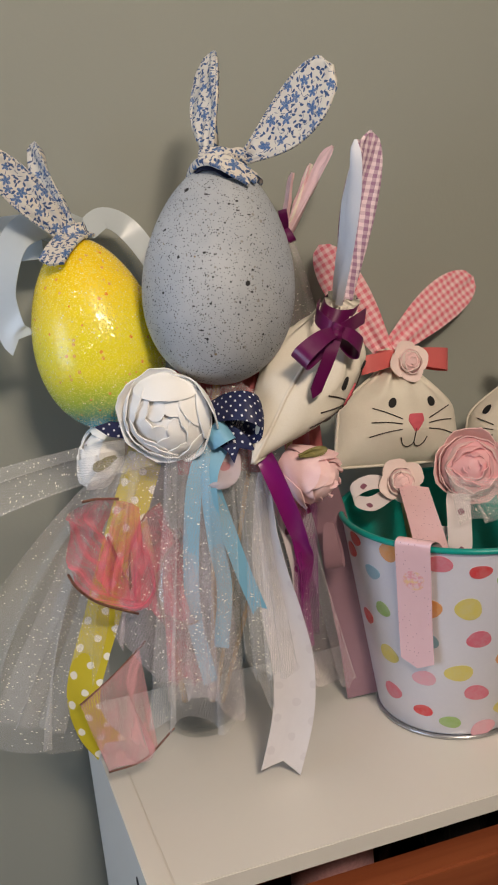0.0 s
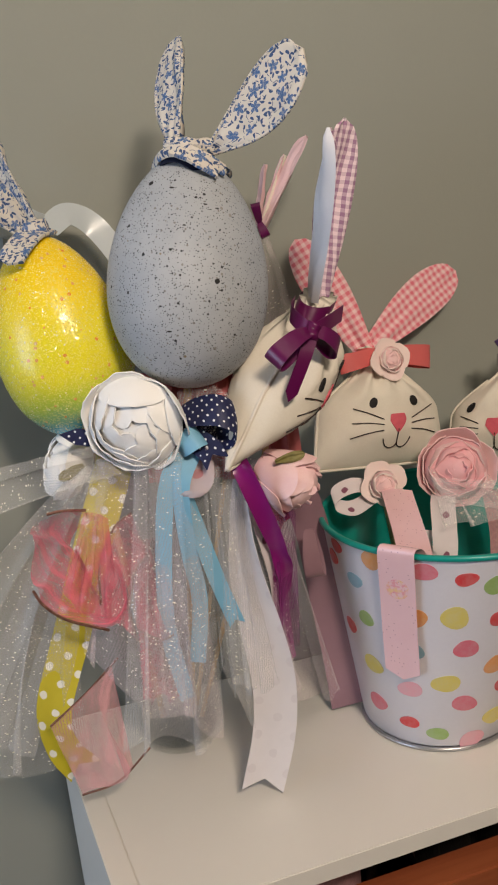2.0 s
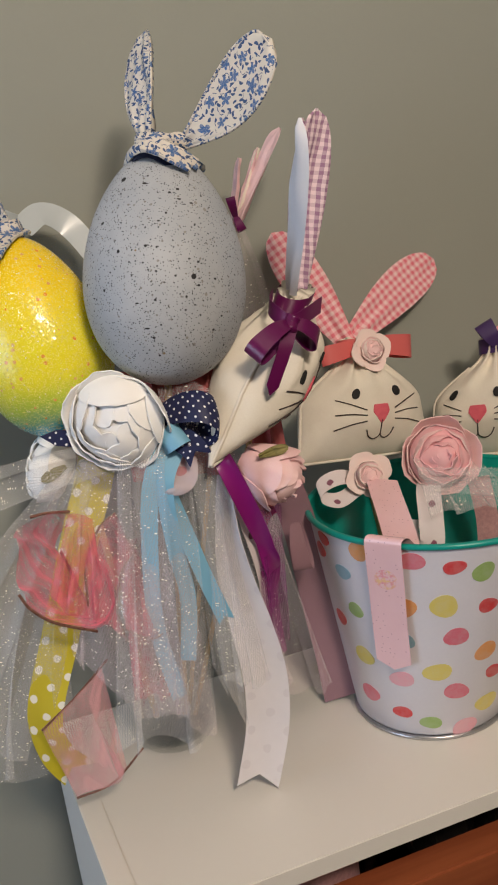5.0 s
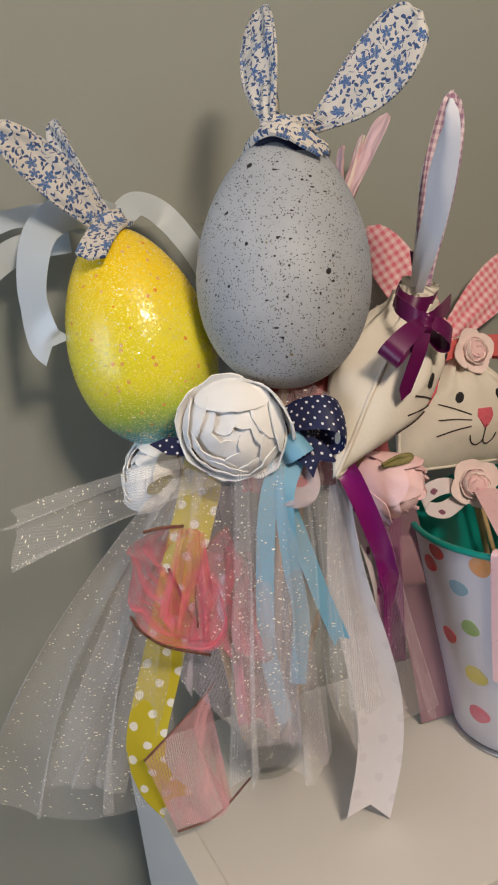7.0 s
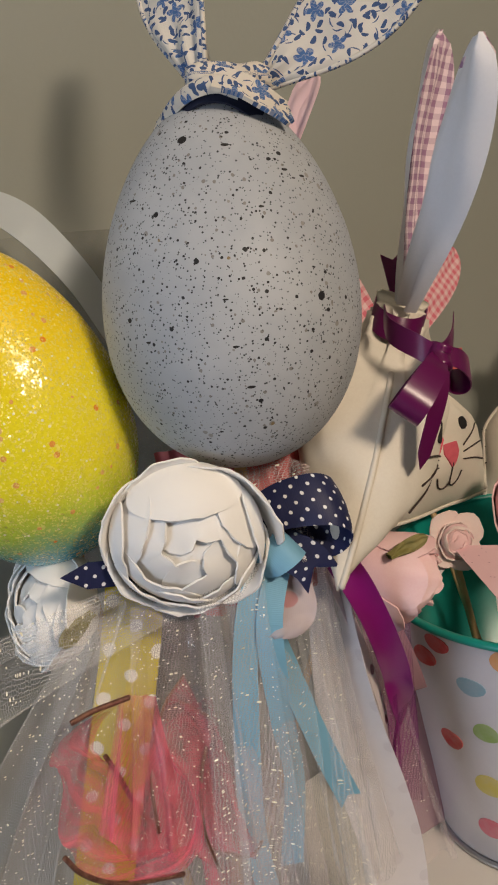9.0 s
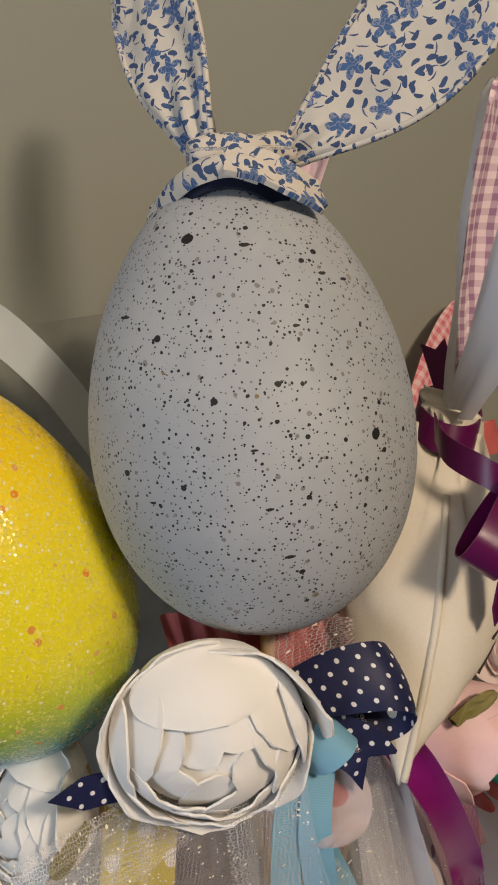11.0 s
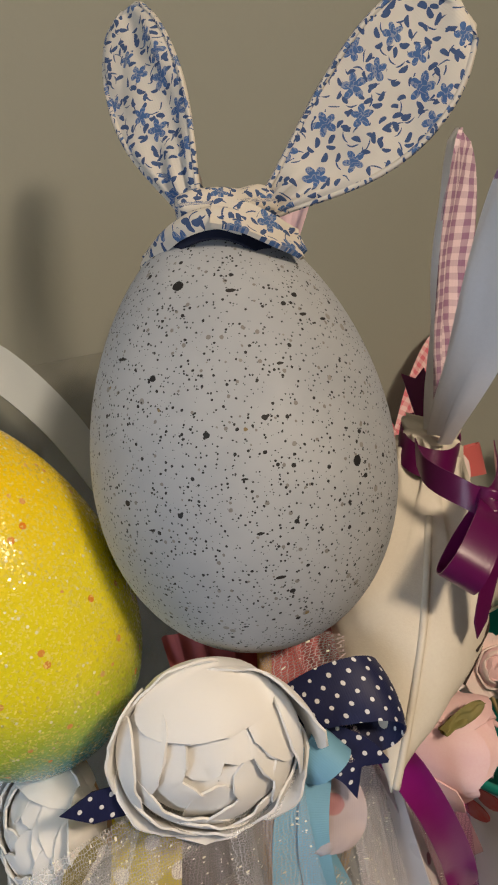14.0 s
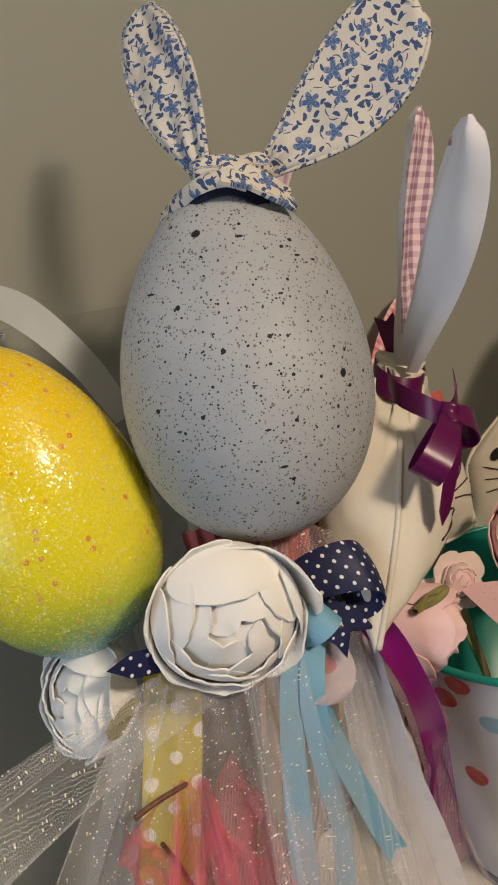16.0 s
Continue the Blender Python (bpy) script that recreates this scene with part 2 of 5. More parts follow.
def laminate():
    g = Graph("white_laminate", Roughness=0.42)
    p = g.obj()
    c = g.mix(g.noise(p, 7, 4), (0.80, 0.765, 0.70), (0.74, 0.705, 0.645))
    vo = g.voro(p, 34)
    r, q, b = split(g, vo.outputs["Color"])
    scuff = g.m("MULTIPLY", g.m("GREATER_THAN", r, 0.93), g.m("LESS_THAN", vo.outputs["Distance"], g.m("MULTIPLY", q, 0.07)))
    g.colour(g.mix(g.m("MULTIPLY", scuff, 0.5), c, (0.40, 0.36, 0.32)))
    g.bump(g.noise(p, 500, 2), 0.05, 0.0005)
    return g.mat


def wood(name, a, b, rough=0.4):
    g = Graph(name, Roughness=rough)
    p = g.v("MULTIPLY", g.obj(), (3, 40, 40))
    f = g.noise(p, 1.6, 6)
    g.colour(g.mix(g.ramp(f, 0.3, 0.7), a, b))
    g.bump(f, 0.1, 0.0008)
    return g.mat


def watercolour(name, col):
    g = Graph(name, Roughness=0.4)
    p = g.obj()
    f = g.ramp(g.noise(p, 120, 4), 0.3, 0.7)
    g.colour(g.mix(f, col, tuple(min(1, v * 0.8 + 0.12) for v in col)))
    return g.mat


def print_satin():
    """Pink satin with small blurred printed motifs."""
    g = Graph("pink_print_satin", Roughness=0.22)
    p = g.uv()
    u, w, _ = split(g, p)
    c = g.mix(g.noise(p, 40), (0.88, 0.60, 0.63), (0.82, 0.52, 0.56))
    vo = g.voro(g.v("MULTIPLY", p, (260, 260, 0)), 1.0, "2D")
    r, q, b = split(g, vo.outputs["Color"])
    tiny = g.m("MULTIPLY", g.m("GREATER_THAN", r, 0.8), g.m("LESS_THAN", vo.outputs["Distance"], 0.14))
    g.colour(g.mix(g.m("MULTIPLY", tiny, 0.6), c, (0.45, 0.22, 0.28)))
    along = g.m("MULTIPLY", g.m("SUBTRACT", g.m("FRACT", g.m("DIVIDE", u, 0.33)), 0.5), 0.33)
    away = g.m("SQRT", g.m("ADD", g.m("MULTIPLY", along, along), g.m("MULTIPLY", w, w)))
    blot = g.m("MULTIPLY", g.m("LESS_THAN", away, 0.0095), g.ramp(g.noise(p, 260, 3), 0.42, 0.56))
    link = g.bsdf.inputs["Base Color"].links[0].from_socket
    g.colour(g.mix(g.m("MULTIPLY", blot, 0.7), link, g.mix(g.ramp(g.noise(p, 140, 2), 0.4, 0.6), (0.85, 0.55, 0.18), (0.80, 0.25, 0.32))))
    g.bump(g.noise(g.v("MULTIPLY", p, (20, 800, 1)), 1.0, 2), 0.15, 0.0005)
    return g.mat


def glass(name, tint=(1, 1, 1), rough=0.02, ior=1.45):
    g = Graph(name, Transmission_Weight=1.0, Roughness=rough, IOR=ior)
    return g.colour((*tint, 1)).mat


def thin_glass(name, tint):
    """Blown glass with thin walls: clear, with gloss that grows towards the grazing edge."""
    g = Graph(name)
    clear = g.node("BsdfTransparent", Color=(*tint, 1))
    gloss = g.node("BsdfGlossy", Color=(0.95, 0.96, 0.96, 1), Roughness=0.03)
    both = g.node("MixShader")
    facing = g.node("LayerWeight", Blend=0.5).outputs["Facing"]
    g.tree.links.new(g.m("ADD", 0.04, g.m("MULTIPLY", g.m("POWER", facing, 4.0), 0.5)), both.inputs[0])
    g.tree.links.new(clear.outputs[0], both.inputs[1])
    g.tree.links.new(gloss.outputs[0], both.inputs[2])
    g.tree.links.new(both.outputs[0], g.out.inputs["Surface"])
    return g.mat


M_WALL = wall_paint()
M_WHITE = laminate()
M_BACK = mottled("dark_backboard", (0.05, 0.045, 0.04), (0.035, 0.03, 0.03), 5, 0.7).mat
# ceiling and floor are unseen; their tones are lowered to weaken bounced light
M_CEIL = mottled("ceiling_paint", (0.38, 0.37, 0.35), (0.34, 0.33, 0.31), 4, 0.9).mat
M_FLOOR = wood("floor_boards", (0.075, 0.050, 0.035), (0.11, 0.07, 0.045))
M_CRATE = wood("red_brown_wood", (0.34, 0.095, 0.035), (0.24, 0.06, 0.022))
M_STICK = wood("bamboo", (0.62, 0.43, 0.22), (0.52, 0.34, 0.17), 0.6)
M_FLORAL = floral()
M_NAVYIN = cotton("navy_felt", (0.006, 0.010, 0.032), (0.009, 0.014, 0.042))
M_EGG = speckled()
M_YEGG = glitter_shell()
M_FOAM = foam("white_foam", (0.96, 0.95, 0.93), (0.94, 0.93, 0.91))
M_CREAM = cotton("cream_cotton", (0.80, 0.75, 0.65), (0.73, 0.67, 0.57))
M_EARBACK = cotton("white_cotton", (0.80, 0.79, 0.82), (0.75, 0.74, 0.77))
M_PURPLEG = gingham("purple_gingham", (0.88, 0.72, 0.79), (0.20, 0.045, 0.19), 0.0056, 0.55)
M_PINKG = gingham("pink_gingham", (0.88, 0.62, 0.63), (0.76, 0.19, 0.25), 0.0070)
M_PURPLE = satin("purple_satin", (0.125, 0.004, 0.078), (0.090, 0.003, 0.056), 0.30)
M_MAGENTA = satin("magenta_satin", (0.25, 0.009, 0.17), (0.18, 0.006, 0.125))
M_VIOLET = satin("violet_satin", (0.06, 0.03, 0.13), (0.05, 0.025, 0.10))
M_CORAL = satin("coral_satin", (0.72, 0.16, 0.15), (0.60, 0.12, 0.12))
M_SILVER = satin("pale_blue_satin", (0.56, 0.62, 0.66), (0.48, 0.54, 0.59), 0.2)
M_NAVY = grosgrain("navy_dotted_grosgrain", (0.007, 0.012, 0.07), (0.82, 0.82, 0.84), 0.0078, 0.125)
M_YELLOW = grosgrain("yellow_dotted_grosgrain", (0.62, 0.52, 0.02), (0.86, 0.84, 0.74), 0.0235, 0.15)
M_BLUE = grosgrain("sky_blue_grosgrain", (0.22, 0.49, 0.69), None)
M_WHITERIB = grosgrain("white_dotted_grosgrain", (0.78, 0.74, 0.76), (0.50, 0.45, 0.48), 0.030, 0.14, fade=0.25)
M_DOTRIB = grosgrain("plum_dotted_grosgrain", (0.80, 0.72, 0.74), (0.22, 0.07, 0.12), 0.034, 0.11)
M_MAUVE = satin("mauve_satin", (0.33, 0.19, 0.23), (0.26, 0.15, 0.18), 0.5)
M_FAINT = grosgrain("pink_dotted_ribbon", (0.82, 0.68, 0.70), (0.72, 0.25, 0.27), 0.030, 0.15, fade=0.8)
M_FAINT.node_tree.nodes["Principled BSDF"].inputs["Alpha"].default_value = 0.48
M_PRINT = print_satin()
M_TULLE = net("white_glitter_tulle", (0.95, 0.95, 0.97), 0.07, 0.00085, 0.928, 0.09, 0.38)
M_TULLEP = net("rosy_glitter_tulle", (0.93, 0.80, 0.84), 0.11, 0.00085, 0.925, 0.09, 0.38)
M_PURPNET = net("purple_netting", (0.26, 0.02, 0.20), 0.35, 0.0009, 2.0)
M_ORGANZA = net("pink_organza", (0.90, 0.20, 0.29), 0.66, 0.0007, 0.985, 0.16, 0.3)
M_ORGPALE = net("pale_pink_organza", (0.84, 0.42, 0.43), 0.66, 0.0007, 0.997, 0.16, 0.35)
M_SMOKE = net("smoky_clear_film", (0.19, 0.19, 0.18), 0.46, 0.0005, 2.0, 0.1, 0.02)
M_WIRE = mottled("copper_wire_edge", (0.16, 0.07, 0.05), (0.35, 0.18, 0.13), 400, 0.35, 0.6, 700, Metallic=0.6).mat
M_PEONY = foam("pink_peony_silk", (0.92, 0.66, 0.66), (0.87, 0.56, 0.58))
M_PINKF = foam("pink_foam", (0.90, 0.52, 0.55), (0.85, 0.44, 0.48))
M_PALEF = foam("pale_pink_foam", (0.93, 0.78, 0.74), (0.89, 0.70, 0.67))
M_BLACK = mottled("black_felt", (0.008, 0.008, 0.009), (0.015, 0.014, 0.014), 200, 0.8).mat
M_NOSE = mottled("pink_felt", (0.70, 0.13, 0.17), (0.62, 0.10, 0.14), 200, 0.9, 0.3, 900).mat
M_THREAD = mottled("dark_thread", (0.045, 0.025, 0.02), (0.03, 0.02, 0.018), 600, 0.8).mat
M_TIN = mottled("white_enamel_tin", (0.74, 0.72, 0.77), (0.70, 0.68, 0.73), 9, 0.28, 0.02, 300, Coat_Weight=0.3).mat
M_TEAL = mottled("teal_enamel", (0.005, 0.30, 0.25), (0.006, 0.26, 0.22), 12, 0.3, 0.03, 300).mat
M_STEEL = mottled("tin_rim", (0.55, 0.55, 0.56), (0.45, 0.45, 0.46), 60, 0.3, 0.05, 300, Metallic=0.9).mat
M_GLASS = thin_glass("clear_glass", (0.97, 0.975, 0.97))
M_GREEN = glass("dark_green_glass", (0.03, 0.10, 0.03), 0.05)
M_OLIVE = mottled("olive_leaf", (0.20, 0.18, 0.05), (0.26, 0.22, 0.08), 60, 0.7).mat
M_TAGP = mottled("pink_card", (0.80, 0.58, 0.59), (0.74, 0.50, 0.52), 30, 0.6).mat
M_ROSEGLIT = mottled("rose_glitter", (0.74, 0.42, 0.42), (0.58, 0.30, 0.31), 300, 0.35, 0.8, 800, Metallic=0.4).mat
M_DARKB = mottled("black_glass", (0.01, 0.01, 0.012), (0.015, 0.014, 0.012), 30, 0.12).mat
M_GOLD = mottled("gold_wire", (0.70, 0.48, 0.12), (0.55, 0.36, 0.08), 100, 0.3, Metallic=0.8).mat
M_CORALT = mottled("coral_tissue", (0.52, 0.14, 0.14), (0.42, 0.10, 0.11), 40, 0.8).mat
M_WINDOW = Graph("daylight", Emission_Color=(0.6, 0.75, 1.0), Emission_Strength=1.5).mat
DOTS = {"r": watercolour("red_dot", (0.66, 0.055, 0.06)), "p": watercolour("rose_dot", (0.70, 0.16, 0.22)), "l": watercolour("pale_rose_dot", (0.78, 0.38, 0.44)),
        "o": watercolour("orange_dot", (0.76, 0.33, 0.10)), "y": watercolour("yellow_dot", (0.72, 0.60, 0.14)), "g": watercolour("green_dot", (0.30, 0.44, 0.13)),
        "b": watercolour("blue_dot", (0.26, 0.44, 0.54))}


# ---- builders ----
FACE = Vector((-0.33, -0.93, 0.12)).normalized()


def obj(name, verts, faces, material, parent=None, label="", uvs=None, smooth=True):
    me = bpy.data.meshes.new(name)
    me.from_pydata([tuple(v) for v in verts], [], faces)
    if uvs is not None:
        layer = me.uv_layers.new(name="UVMap")
        idx = np.zeros(len(me.loops), dtype=np.int32)
        me.loops.foreach_get("vertex_index", idx)
        layer.data.foreach_set("uv", np.asarray(uvs, dtype=np.float32)[idx].ravel())
    if smooth:
        me.polygons.foreach_set("use_smooth", [True] * len(me.polygons))
    me.materials.append(material)
    me.update()
    ob = new(name, me)
    if parent:
        ob.parent = parent
    if label:
        ob["label"] = label
    return ob


def part(name, bm, material, parent=None, label="", smooth=False):
    me = bpy.data.meshes.new(name)
    bm.normal_update()
    bm.to_mesh(me)
    bm.free()
    if smooth:
        me.polygons.foreach_set("use_smooth", [True] * len(me.polygons))
    me.materials.append(material)
    ob = new(name, me)
    if parent:
        ob.parent = parent
    if label:
        ob["label"] = label
    return ob


def box(lo, hi, bevel=0.0):
    bm = bmesh.new()
    bmesh.ops.create_cube(bm, size=1.0)
    lo, hi = Vector(lo), Vector(hi)
    for v in bm.verts:
        v.co = Vector([lo[i] + (v.co[i] + 0.5) * (hi[i] - lo[i]) for i in range(3)])
    if bevel:
        bmesh.ops.bevel(bm, geom=bm.edges[:], offset=bevel, segments=2, affect="EDGES")
    return bm


def thing(name, label, category, group=""):
    return tagged(new(name), label, category, group)


def curve_points(pts, n):
    """n places along a smooth line through the control points (numbers of any dimension)."""
    P = np.array([tuple(p) for p in pts], dtype=float)
    P = np.vstack([2 * P[0] - P[1], P, 2 * P[-1] - P[-2]])
    out = []
    for s in np.linspace(0, len(P) - 3 - 1e-9, n):
        i = int(s)
        t = s - i
        a, b, c, d = P[i:i + 4]
        out.append(0.5 * (2 * b + (c - a) * t + (2 * a - 5 * b + 4 * c - d) * t * t + (3 * b - a - 3 * c + d) * t ** 3))
    return np.array(out)


def grid_faces(nu, nv, wrap_u=False):
    f = []
    for j in range(nv - 1):
        for i in range(nu if wrap_u else nu - 1):
            k = (i + 1) % nu
            f.append((j * nu + i, j * nu + k, (j + 1) * nu + k, (j + 1) * nu + i))
    return f


def shell(name, grid, uv, material, parent, label="", thick=0.0005):
    """A thin closed sheet from a grid of places [row][column]."""
    G = np.array(grid, dtype=float)
    nv, nu, _ = G.shape
    du, dv = np.gradient(G, axis=1), np.gradient(G, axis=0)
    nrm = np.cross(du, dv)
    nrm /= np.linalg.norm(nrm, axis=2, keepdims=True) + 1e-12
    A, B = (G + nrm * thick / 2).reshape(-1, 3), (G - nrm * thick / 2).reshape(-1, 3)
    n = nu * nv
    f = grid_faces(nu, nv)
    faces = [q[::-1] for q in f] + [tuple(n + k for k in q) for q in f]
    rim = [i for i in range(nu)] + [j * nu + nu - 1 for j in range(1, nv)] + [(nv - 1) * nu + i for i in range(nu - 2, -1, -1)] + [j * nu for j in range(nv - 2, 0, -1)]
    U = np.array(uv, dtype=float).reshape(-1, 2)
    m = len(rim)
    for k in range(m):
        faces.append((2 * n + k, 2 * n + (k + 1) % m, 2 * n + m + (k + 1) % m, 2 * n + m + k))
    return obj(name, np.vstack([A, B, A[rim], B[rim]]), faces, material, parent, label, np.vstack([U, U, U[rim], U[rim]]))


def ribbon(name, pts, width, material, parent, label="", face=FACE, twist=(0.0,), cut=0.0, n=40, cup=0.0, thick=0.0005, side=None, pinch=1.0):
    """A flat ribbon along control points, its width square to 'face'; twist: degrees along it; cut: depth of the notch at its end."""
    C = curve_points(pts, n)
    T = np.gradient(C, axis=0)
    T /= np.linalg.norm(T, axis=1, keepdims=True)
    ang = np.radians(np.interp(np.linspace(0, 1, n), np.linspace(0, 1, len(twist)), twist)) if len(twist) > 1 else np.full(n, radians(twist[0]))
    length = np.concatenate([[0], np.cumsum(np.linalg.norm(np.diff(C, axis=0), axis=1))])
    cols = np.linspace(-1, 1, 7)
    grid, uv = [], []
    f = np.array(face)
    for i in range(n):
        across = np.array(side) if side is not None else np.cross(T[i], f)
        across = across / (np.linalg.norm(across) + 1e-9)
        up = np.cross(across, T[i])
        across = across * math.cos(ang[i]) + up * math.sin(ang[i])
        up = np.cross(across, T[i])
        wide = width * (pinch + (1 - pinch) * math.sin(math.pi * i / (n - 1)) ** 0.6) if pinch < 1 else width
        row, ru = [], []
        for c in cols:
            back = cut * (1 - abs(c)) * max(0.0, (i - n + 8) / 7)
            row.append(C[i] + across * c * wide / 2 + up * cup * c * c - T[i] * back)
            ru.append((length[i] - back, c * wide / 2))
        grid.append(row)
        uv.append(ru)
    return shell(name, grid, uv, material, parent, label, thick)


def sheet(name, top, bottom, material, parent, label="", folds=3.0, amp=0.006, bulge=(0, 0, 0), nu=96, nv=36, phase=0.0, pleat=1.5):
    """Sheer cloth hanging between two lines, its uneven folds growing downwards."""
    A, B = curve_points(top, nu), curve_points(bottom, nu)
    wide, tall = np.linalg.norm(np.diff(B, axis=0), axis=1).sum(), np.linalg.norm(A.mean(0) - B.mean(0))
    out = np.cross(B[-1] - B[0], B.mean(0) - A.mean(0))
    out /= np.linalg.norm(out) + 1e-9
    if out[1] > 0:
        out = -out
    verts, uvs = [], []
    turns = 2 * math.pi * folds * 1.15
    for j in range(nv):
        v = j / (nv - 1)
        for i in range(nu):
            u = i / (nu - 1)
            # the cloth doubles back on itself: each pleat shows a denser fold line
            lean = u + pleat * (0.35 + 0.65 * v) * math.sin(turns * u + phase * 5 + 1.2 * noise.noise(Vector((u * 3, phase, 2.0)))) / turns
            k = min(max(lean, 0.0), 1.0) * (nu - 1)
            k0 = min(int(k), nu - 2)
            a_pt, b_pt = A[k0] + (A[k0 + 1] - A[k0]) * (k - k0), B[k0] + (B[k0 + 1] - B[k0]) * (k - k0)
            wave = 2.2 * noise.noise(Vector((u * folds * 1.6 + phase * 3, v * 0.8, phase))) + 0.7 * noise.noise(Vector((u * folds * 4 - phase, v * 2.0, 3 + phase)))
            hem = 0.05 * noise.noise(Vector((u * 5, phase, 9.0))) * v * v
            p = a_pt * (1 - v) + b_pt * v + (b_pt - a_pt) * hem + out * amp * wave * (0.3 + 0.7 * v) + np.array(bulge) * math.sin(math.pi * v)
            verts.append(p)
            uvs.append((u * wide * (0.35 + 0.65 * v) + 0.3 * phase, v * tall))
    return obj(name, verts, grid_faces(nu, nv), material, parent, label, uvs)


def tube(name, pts, radius, material, parent=None, label="", n=24, seg=8, taper=1.0):
    C = curve_points(pts, n) if len(pts) > 2 else np.linspace(pts[0], pts[1], n)
    T = np.gradient(C, axis=0)
    T /= np.linalg.norm(T, axis=1, keepdims=True)
    verts, uvs, ref = [], [], np.array((0.31, 0.2, 0.93))
    if abs(np.dot(T[0], ref)) > 0.9:
        ref = np.array((1.0, 0.1, 0.0))
    for i in range(n):
        a = np.cross(T[i], ref)
        a /= np.linalg.norm(a) + 1e-9
        b = np.cross(T[i], a)
        r = radius * (1 + (taper - 1) * i / (n - 1))
        for k in range(seg):
            q = 2 * math.pi * k / seg
            verts.append(C[i] + (a * math.cos(q) + b * math.sin(q)) * r)
            uvs.append((i * 0.004, q * radius))
    faces = grid_faces(seg, n, True) + [tuple(range(seg))[::-1], tuple((n - 1) * seg + k for k in range(seg))]
    return obj(name, verts, faces, material, parent, label, uvs)


def lathe(name, profile, material, parent=None, label="", seg=56, smooth=True, closed=False, shift=(0, 0)):
    """Turned shape from (radius, height) pairs; shift leans the upper end sideways."""
    top = max(z for _, z in profile)
    verts, uvs = [], []
    for r, z in profile:
        for k in range(seg):
            a = 2 * math.pi * k / seg
            verts.append((r * math.cos(a) + shift[0] * z / top, r * math.sin(a) + shift[1] * z / top, z))
            uvs.append((a * r, z))
    faces = grid_faces(seg, len(profile), True)
    if closed:
        n = len(profile)
        faces += [((n - 1) * seg + k, (n - 1) * seg + (k + 1) % seg, (k + 1) % seg, k) for k in range(seg)]
    return obj(name, verts, faces, material, parent, label, uvs, smooth)


def frame_of(axis, normal):
    z = Vector(axis).normalized()
    n = Vector(normal)
    n = (n - z * n.dot(z)).normalized()
    return z, n, z.cross(n)


def ear(name, base, tip, normal, width, front, back, parent, label="", thick=0.004, cup=0.0, bend=(0, 0, 0), foot=0.4, peak=0.62, hem=False):
    """A stuffed fabric ear: a leaf with a front and a back of cloth, cupped, with a seam."""
    base, tip = Vector(base), Vector(tip)
    z, n, s = frame_of(tip - base, normal)
    L = (tip - base).length
    rows, cols = 26, 11
    ear_ob = None
    for side, mat in ((1, front), (-1, back)):
        verts, uvs = [], []
        for j in range(rows):
            t = j / (rows - 1)
            if t < peak:
                w = foot + (1 - foot) * math.sin(t / peak * math.pi / 2) ** 1.2
            else:
                w = math.sqrt(max(0.0, 1 - ((t - peak) / (1 - peak)) ** 2.2))
            w *= width / 2
            mid = base + z * (L * t) + Vector(bend) * math.sin(math.pi * t)
            for i in range(cols):
                c = -1 + 2 * i / (cols - 1)
                puff = thick * (1 - c * c) ** 0.5 * min(1, w / (width * 0.2))
                crease = 0.0036 * noise.noise(Vector((c * 1.8, t * 4, side * 3 + base.x * 30))) + 0.0022 * math.cos(c * 6.5 + base.x * 90) * (1 - t) ** 2
                off = cup * c * c * (w / (width / 2)) + side * puff + (crease if abs(c) < 0.95 else 0)
                verts.append(mid + s * (c * w) + n * off)
                uvs.append((c * w + base.x, t * L))
        f = grid_faces(cols, rows)
        if side > 0:
            f = [q[::-1] for q in f]
        if ear_ob is None:
            ear_ob = obj(name, verts, f, mat, parent, label, uvs)
        else:
            obj("ear_back", verts, f, mat, ear_ob, "", uvs)
    if hem:
        edge = [verts[j * cols] for j in range(rows - 1)] + [verts[j * cols + cols - 1] for j in range(rows - 1, -1, -1)]
        tube("hem", [tuple(p) for p in edge[::2]], 0.0011, front, ear_ob, n=70, seg=6)
    return ear_ob


def petal(R, a, half, r0, r1, z0, z1, roll, seed):
    """One petal of a flower that opens along +z, round the angle a; r0, z0 at its foot, r1, z1 at its lip."""
    nu, nv = 9, 8
    grid, uv = [], []
    for j in range(nv):
        t = j / (nv - 1)
        row, ru = [], []
        for i in range(nu):
            s = -1 + 2 * i / (nu - 1)
            span = half * (0.55 + 0.45 * math.sin(min(1.0, t * 1.25) * math.pi / 2))
            top = 1 - 0.30 * abs(s) ** 2.2
            tt = t * top
            r = r0 + (r1 - r0) * tt ** 0.8 + roll * tt ** 4 + 0.03 * math.sin(7 * s + seed) * tt * tt
            z = z0 + (z1 - z0) * tt - abs(roll) * 0.5 * tt ** 5
            ang = a + span * s
            row.append((R * r * math.cos(ang), R * r * math.sin(ang), R * z))
            ru.append((R * s, R * t))
        grid.append(row)
        uv.append(ru)
    return grid, uv


